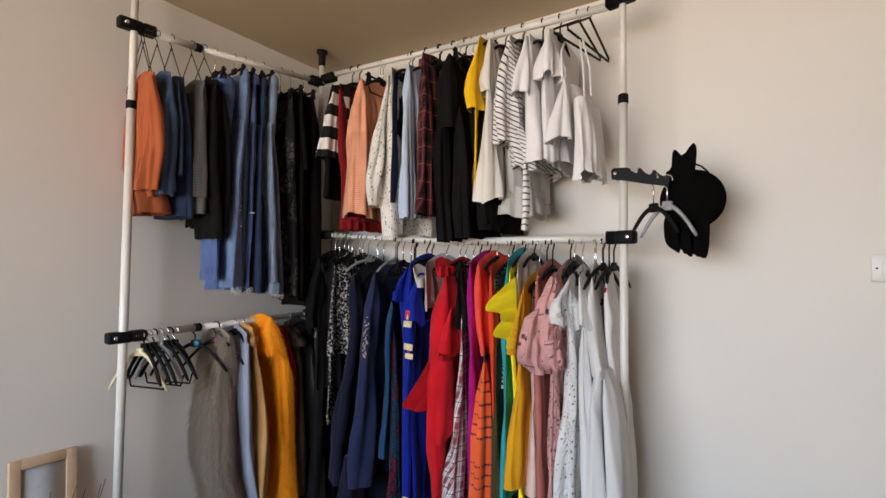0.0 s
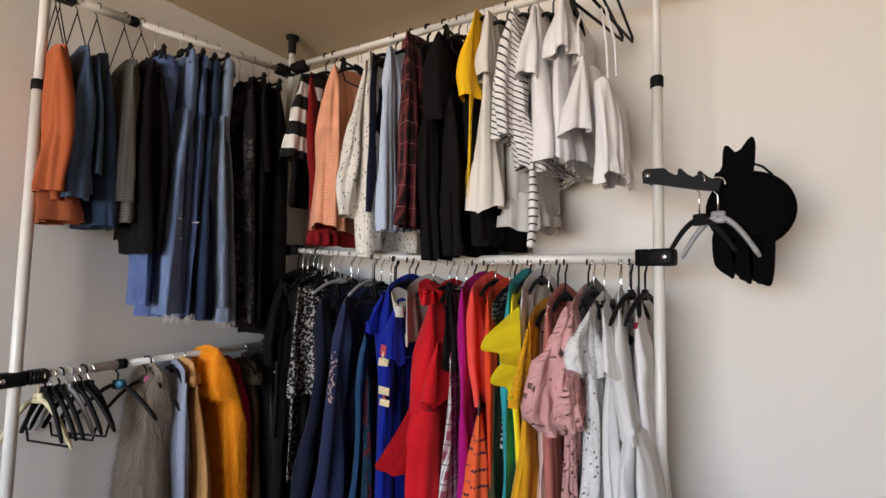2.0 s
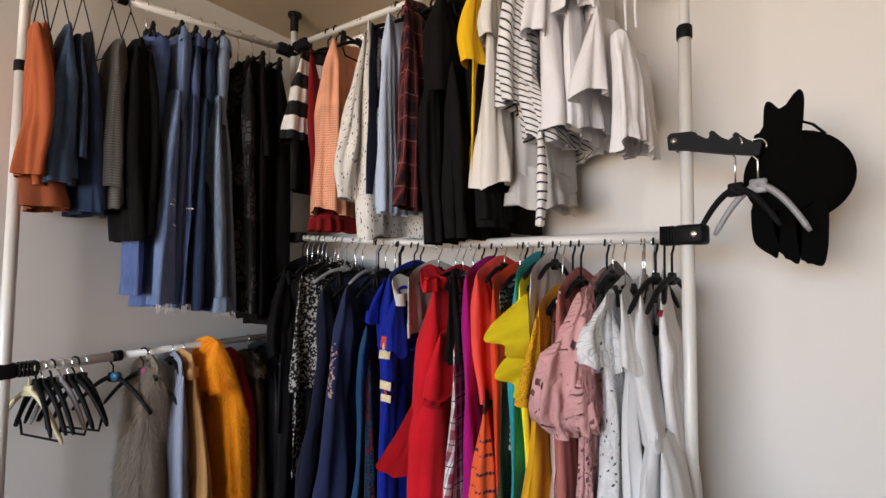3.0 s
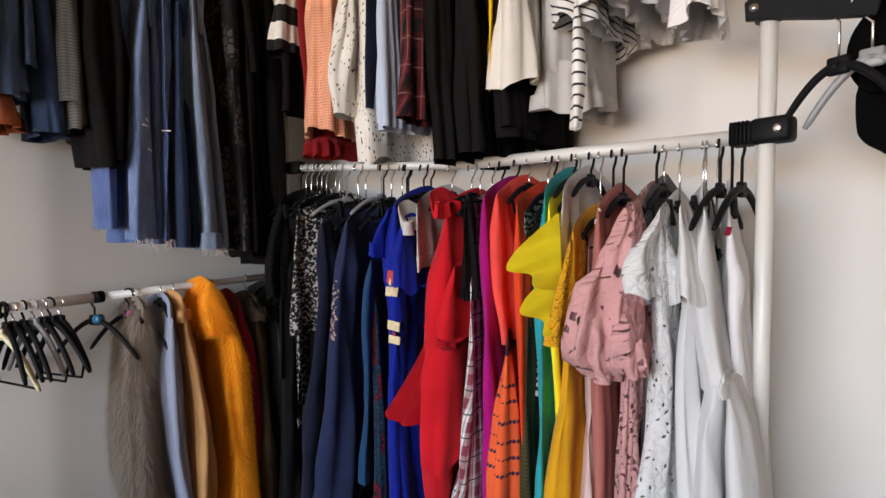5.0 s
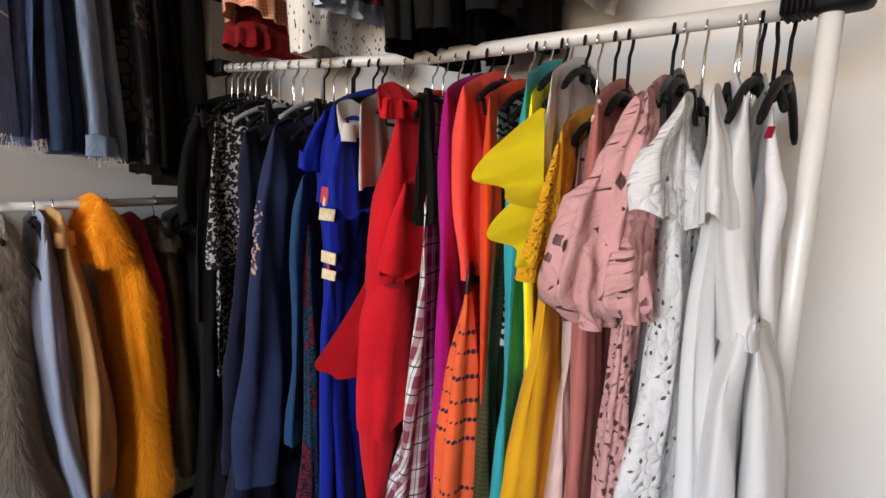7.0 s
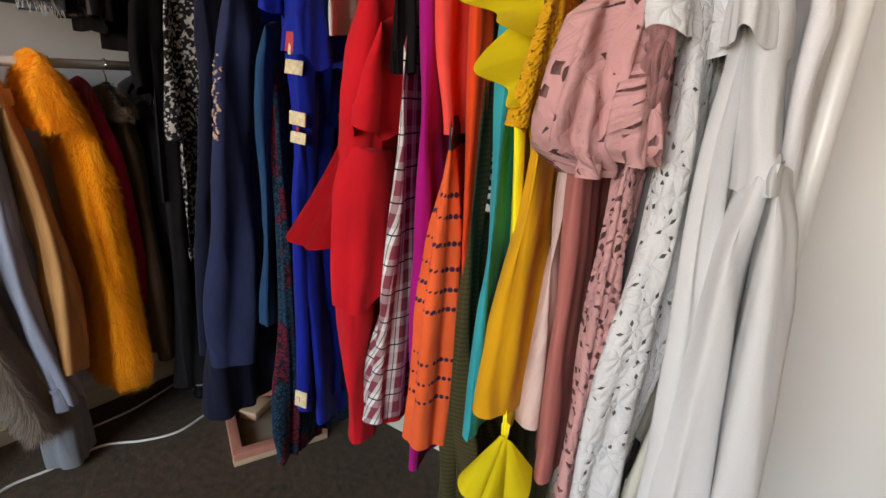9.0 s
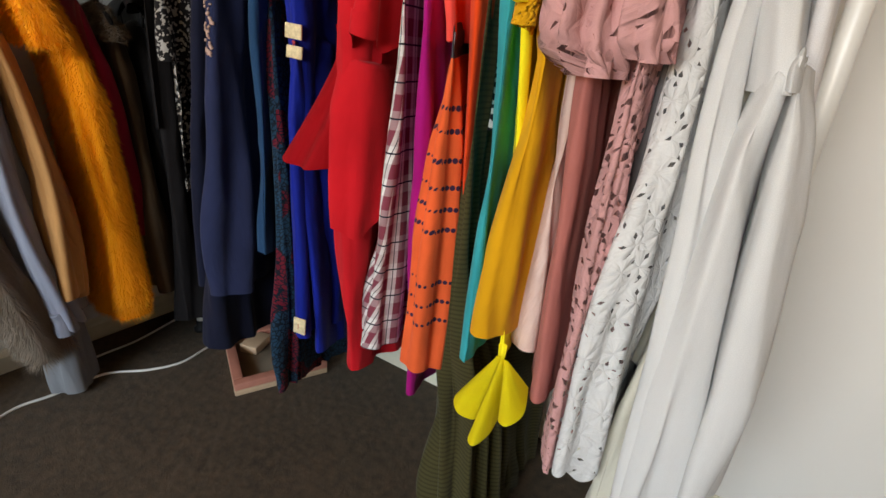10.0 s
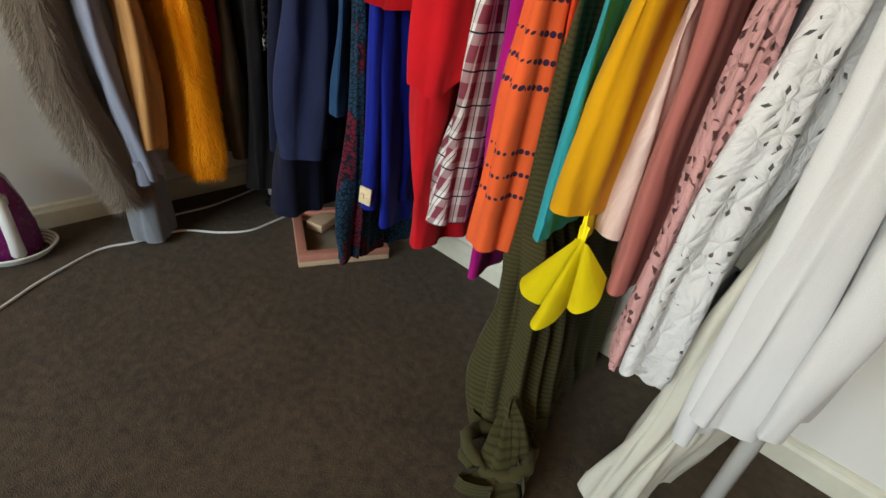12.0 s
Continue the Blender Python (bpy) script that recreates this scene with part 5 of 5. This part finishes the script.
# ---- short rack, lower rail ----
g = L("fur_coat", "long grey shaggy fur coat on a hanger", "coat", [(.995, -.86, -.745, .25), (.85, -.885, -.755, .27), (.73, -.892, -.77, .275), (.47, -.885, -.765, .29), (.33, -.85, -.725, .30), (.16, -.79, -.68, .30)], GREYFUR, hk="plastic", amp=(.004, .012))
fur(g.children[0], .032, 90000, GREYFUR, 3, .0005, 1.3)
g = L("shirt", "long grey blue cotton shirt on a hanger", "shirt", [(1.0, -.75, -.715, .27), (.65, -.755, -.70, .295), (.45, -.74, -.675, .305), (.24, -.70, -.64, .29)], SHIRTBLUE, hk="plastic", hem=.02, amp=(.002, .01))
add(g, "sleeve", SHIRTBLUE, [(.96, -.745, -.71, .285), (.6, -.758, -.705, .31), (.22, -.71, -.66, .315)], "L", hem=.012)
add(g, "cuff", SHIRTBLUE, [(.275, -.718, -.662, .318), (.215, -.716, -.658, .322)], "L", drop=0, amp=(.001, .002))
L("trousers", "cool grey jersey trousers reaching the carpet", "trousers", [(.85, -.74, -.69, .23), (.3, -.75, -.66, .25), (.012, -.745, -.64, .28)], GREYLONG, hk=None)
g = L("suede_coat", "tan suede coat with a collar on a hanger", "coat", [(.99, -.715, -.675, .26), (.7, -.69, -.635, .285), (.49, -.672, -.60, .295), (.29, -.69, -.62, .28)], TAN, hk="plastic")
add(g, "sleeve", TAN, [(.95, -.705, -.67, .28), (.6, -.685, -.62, .305), (.31, -.695, -.63, .31)], "L")
add(g, "collar", TAN, [(1.02, -.72, -.675, .25), (.95, -.722, -.668, .275)], "L", back=.12)
g = L("fur_coat", "thick bright orange fur coat on a hanger", "coat", [(1.0, -.62, -.535, .265), (.78, -.612, -.478, .295), (.5, -.602, -.452, .305), (.25, -.612, -.45, .305), (.185, -.60, -.475, .295)], ORANGEFUR, hk="plastic", amp=(.003, .007), wave=0.11, crumple=.010)
fur(g.children[0], .017, 60000, ORANGEFUR, 5, .0007, 1.0)
c = add(g, "collar", ORANGEFUR, [(1.055, -.66, -.56, .265), (1.0, -.688, -.535, .295), (.90, -.655, -.53, .302)], "L", back=.12, wave=0.087, crumple=.012, label="rolled fur collar")
fur(c, .018, 70000, ORANGEFUR, 6, .0007, .7)
L("jacket", "crimson jacket on a hanger", "jacket", [(.985, -.535, -.505, .255), (.75, -.50, -.47, .265), (.4, -.47, -.44, .25)], CRIMSON, hk=None)
g = L("wool_coat", "brown wool coat with a fur collar on a hanger", "coat", [(.97, -.49, -.425, .25), (.57, -.45, -.40, .265), (.22, -.445, -.365, .275)], BROWN, hk="plastic")
c = add(g, "collar", BROWNFUR, [(.985, -.505, -.415, .26), (.92, -.49, -.405, .28)], "L", back=.12, label="brown fur collar")
fur(c, .016, 90000, BROWNFUR, 7, .0008, .3)
g = L("leather_jacket", "black leather jacket on a hanger", "jacket", [(1.0, -.405, -.35, .24), (.7, -.37, -.31, .25), (.35, -.36, -.30, .24)], LEATHER, hk="plastic")
add(g, "sleeve", LEATHER, [(.95, -.40, -.36, .26), (.7, -.385, -.335, .275), (.42, -.375, -.325, .27)], "L")
L("satin_robe", "silver grey satin robe in the corner", "robe", [(.98, -.365, -.335, .26), (.7, -.345, -.31, .265), (.45, -.33, -.29, .25)], SILKGREY, hk="plastic", hm=WHITEP)
L("dress", "black dress hanging at the end of the rail", "dress", [(.98, -.33, -.28, .24), (.5, -.31, -.22, .30), (.04, -.31, -.20, .31)], BLACK, hk="plastic")

# empty hangers at the end of the short rail
for k, (s, kd, mt, yw, lab) in enumerate(((-1.075, "moulded", BLACKP, -14, ""), (-1.06, "plastic", BLACKP, -6, ""), (-1.04, "moulded", BLACKP, -10, ""), (-1.02, "moulded", GREYP, 0, "grey plastic clothes hanger hooked on the rail"),
                                     (-1.0, "plastic", BLACKP, -4, ""), (-.985, "moulded", BLACKP, 4, ""), (-.965, "plastic", BLACKP, 0, ""))):
    hanger(s, "L", kd, mt, yw + 22, .105 + .01 * (k % 3), lab or "empty black plastic hanger hooked on the rail", drop=.135, stem=.045)
hanger(-1.09, "L", "moulded", CREAMP, 30, .115, "cream plastic clothes hanger hooked on the rail", drop=.145, stem=.06)
for s, colour, nm in ((-.885, (0.01, 0.12, 0.22), "blue_badge"), (-.80, (0.5, 0.05, 0.25), "pink_badge")):
    h = hanger(s, "L", "moulded", None, 28, .14, "black plastic hanger with a coloured size disc", drop=.11, stem=.06)
    bm = tube(bmesh.new(), [(0.012, -.012, -.075), (0.012, -.008, -.075), (0.012, .008, -.075), (0.012, .012, -.075)], [.008, .014, .014, .008], 16)
    part("size_disc", bm, plain(nm, colour, 0.4), h)

# ---- on the hook arm ----
hanger(0, "R", "moulded", None, 62, .088, "black plastic hanger on the hook arm", stem=.095, drop=.085, at=(1.805, -.318, 1.608))
hanger(0, "R", "moulded", GREYP, 80, .085, "grey plastic hanger on the hook arm", stem=.08, drop=.10, at=(1.846, -.318, 1.597))

hat = thing("felt_hat", "black felt hat with a large bow hung from the hook arm", "hat", (1.92, -0.27, 1.52))
ax, az = hat.location.x, hat.location.z
bm = bmesh.new()
n = 40
rings = []
for r, y in ((.094, .012), (.096, .004), (.094, -.002), (.075, -.012), (.055, -.02), (.02, -.024)):
    rings.append([bm.verts.new((1.911 - ax + r * math.cos(2 * math.pi * i / n), y, 1.522 - az + r * math.sin(2 * math.pi * i / n))) for i in range(n)])
for a, b in zip(rings, rings[1:]):
    for i in range(n):
        bm.faces.new((a[i], a[(i + 1) % n], b[(i + 1) % n], b[i]))
bm.faces.new(rings[0]), bm.faces.new(rings[-1][::-1])
part("brim", bm, FELT, hat)
body = [(1.839, 1.615), (1.853, 1.617), (1.857, 1.665), (1.861, 1.682), (1.869, 1.682), (1.880, 1.668), (1.889, 1.660), (1.900, 1.676), (1.914, 1.696), (1.922, 1.697), (1.927, 1.68), (1.925, 1.64), (1.922, 1.605), (1.93, 1.55), (1.935, 1.46), (1.88, 1.45), (1.834, 1.46), (1.834, 1.56)]
part("bow", plate(bmesh.new(), smooth_closed([(x - ax, z - az) for x, z in body], 3), .016, Matrix.Translation((0, -.014, 0)), .004), FELT, hat, "", False)
for pts in ([(1.833, 1.47), (1.831, 1.40), (1.84, 1.375), (1.862, 1.357), (1.875, 1.352), (1.879, 1.40), (1.878, 1.47)],
            [(1.872, 1.47), (1.874, 1.375), (1.89, 1.352), (1.908, 1.337), (1.914, 1.36), (1.917, 1.47)],
            [(1.91, 1.47), (1.911, 1.358), (1.925, 1.342), (1.948, 1.333), (1.956, 1.355), (1.960, 1.40), (1.957, 1.47)]):
    part("tail", plate(bmesh.new(), smooth_closed([(x - ax, z - az) for x, z in pts], 3), .012, Matrix.Translation((0, -.008, 0)), .004), FELT, hat, "", False)
part("strap", tube(bmesh.new(), [(1.921 - ax, -.005, 1.634 - az), (1.94 - ax, -.006, 1.624 - az), (1.96 - ax, -.003, 1.602 - az)], .0028, 8), FELT, hat)

# ---- the wall switch, the leaning frame, things on the floor ----
sw = thing("light_switch", "white plastic light switch plate on the wall", "light switch", (2.415, 0, 1.307))
part("plate", box(bmesh.new(), (-.038, -.009, -.043), (.038, 0, .043), .004), WHITEP, sw)
part("rocker", box(bmesh.new(), (-.012, -.0125, -.02), (.03, -.008, .02), .002), WHITEP, sw)
part("screw", tube(bmesh.new(), [(-.024, -.0105, 0), (-.024, -.0088, 0)], .003, 10), BLACKP, sw)

def bar(bm, a, b, w, h, z0):
    """A square bar lying from a to b (x, y), w wide and h high."""
    a, b = Vector((*a, z0)), Vector((*b, z0))
    d = (b - a)
    m = Matrix.Translation(a) @ Matrix.Rotation(math.atan2(d.y, d.x), 4, "Z")
    return box(bm, (0, -w / 2, 0), (d.length, w / 2, h), .002, m)

mir = thing("picture_frame", "pale pink wooden frame leaning against the wall", "picture frame", (0.07, -1.32, 0.0))
mm = pose(0, 0, 0, 0, 0, 0) @ Matrix.Rotation(radians(-5), 4, "Y")
for lo, hi in (((0, -.11, .0), (.018, -.078, .64)), ((0, .048, .0), (.018, .08, .64)), ((0, -.078, .608), (.018, .048, .64)), ((0, -.078, 0), (.018, .048, .032))):
    part("rail", box(bmesh.new(), lo, hi, .002, mm), PALEWOOD, mir)
part("picture", box(bmesh.new(), (.004, -.0775, .0325), (.010, .0475, .6075), 0, mm), plain("grey_card", (0.42, 0.43, 0.44), 0.3), mir, "plain pale grey sheet")

twig = thing("dry_twigs", "dark dry twigs standing beside the leaning frame", "twigs", (0.2, -1.42, 0.0))
rnd = random.Random(4)
for k in range(5):
    p = [Vector((.01 * k, .01 * k, 0))]
    for i in range(6):
        p.append(p[-1] + Vector((rnd.uniform(-.02, .02), .012 + .004 * k + rnd.uniform(-.01, .01), .095)))
    part("twig", tube(bmesh.new(), p, [.004, .0035, .003, .0025, .002, .0016, .001], 6), plain("twig_bark", (0.04, 0.028, 0.02), 0.8) if k == 0 else bpy.data.materials["twig_bark"], twig)

tray = thing("wooden_frame", "pink painted wooden box frame lying on the carpet", "wooden frame", (.527, -.238, 0))
e1, e2 = Vector((.114, .247)).normalized(), Vector((-.261, .137)).normalized()
def corner(i, j, inset=0.0):
    v = e1 * (i * (.135 - inset)) + e2 * (j * (.145 - inset))
    return (v.x, v.y)
C4 = [corner(-1, -1, .014), corner(1, -1, .014), corner(1, 1, .014), corner(-1, 1, .014)]
for k in range(4):
    a, b = Vector(C4[k]), Vector(C4[(k + 1) % 4])
    d = (b - a).normalized() * .014
    sgn = 1 if k % 2 == 0 else -1
    a, b = a - d * sgn, b + d * sgn
    part("side", bar(bmesh.new(), a, b, .028, .022, .019), PINKWOOD, tray)
    part("base_strip", bar(bmesh.new(), a, b, .027, .018, .0005), PALEWOOD, tray, "unpainted pale wood strip")
m2 = Matrix.Rotation(math.atan2(e1.y, e1.x), 4, "Z")
part("backing", box(bmesh.new(), (-.121, -.131, .004), (.121, .131, .008), 0, m2), plain("brown_board", (0.22, 0.17, 0.12), 0.7), tray)
blk = thing("wood_block", "small pale wooden block lying in the frame", "wood block", (.44, -.24, .0085))
part("block", box(bmesh.new(), (-.03, -.045, 0), (.03, .045, .028), .002, Matrix.Rotation(.35, 4, "Z")), PALEWOOD, blk)

def cable(name, label, pts, r):
    q = []
    P = [Vector((x, y, r)) for x, y in pts]
    for i in range(len(P) - 1):
        p0, p1, p2, p3 = P[max(0, i - 1)], P[i], P[i + 1], P[min(len(P) - 1, i + 2)]
        for s in range(6):
            t = s / 6
            q.append(.5 * (2 * p1 + (p2 - p0) * t + (2 * p0 - 5 * p1 + 4 * p2 - p3) * t * t + (3 * p1 - p0 - 3 * p2 + p3) * t ** 3))
    q.append(P[-1])
    ob = part(name, tube(bmesh.new(), q, r, 8), WHITEP)
    return tagged(ob, label, "cable")

cable("power_cable", "white power cable lying across the carpet", [(.52, -1.35), (.42, -1.17), (.356, -1.06), (.301, -.986), (.253, -.904), (.213, -.814), (.224, -.732), (.229, -.607), (.30, -.52), (.338, -.44), (.325, -.35), (.31, -.28)], .0038)
cable("power_cable", "white power cable in the corner", [(.14, -.70), (.123, -.583), (.122, -.473), (.10, -.37), (.07, -.27)], .0034)

iron = thing("steam_iron", "purple and white steam iron standing on its heel", "steam iron", (.11, -.985, 0))
PURPLE = plain("purple_plastic", (0.16, 0.012, 0.10), 0.25, 0.0, 0.2)
def loft(rings):
    bm = bmesh.new()
    vs = [[bm.verts.new(p) for p in r] for r in rings]
    k = len(vs[0])
    for a, b in zip(vs, vs[1:]):
        for i in range(k):
            bm.faces.new((a[i], a[(i + 1) % k], b[(i + 1) % k], b[i]))
    bm.faces.new(vs[0][::-1]), bm.faces.new(vs[-1])
    return bm
def oval(z, cx, cy, rx, ry, k=24):
    return [(cx + rx * math.cos(2 * math.pi * i / k), cy + ry * math.sin(2 * math.pi * i / k), z) for i in range(k)]
part("shell", loft([oval(.0, 0, 0, .045, .058), oval(.01, 0, 0, .05, .064), oval(.08, -.004, 0, .046, .062), oval(.15, -.012, 0, .036, .05), oval(.2, -.022, 0, .022, .032), oval(.235, -.03, 0, .008, .012)]), PURPLE, iron)
part("soleplate", loft([oval(.005, -.046, 0, .006, .06), oval(.12, -.05, 0, .005, .056), oval(.2, -.05, 0, .005, .036), oval(.25, -.048, 0, .003, .008)]), CHROME, iron, "steel soleplate")
part("handle", tube(bmesh.new(), [(.04, 0, .02), (.062, 0, .03), (.07, 0, .07), (.062, 0, .12), (.04, 0, .16), (.018, 0, .18)], [.015, .017, .015, .015, .015, .012], 12), WHITEP, iron, "white handle")
part("water_inlet", box(bmesh.new(), (.0, -.02, .15), (.03, .02, .175), .006), WHITEP, iron)
for k in range(4):
    part("cord_loop", tube(bmesh.new(), [((.062 + .007 * k) * math.cos(a) + .01, (.075 + .006 * k) * math.sin(a), .006 + .007 * k) for a in (2 * math.pi * i / 30 for i in range(31))], .0036, 6, False), WHITEP, iron)
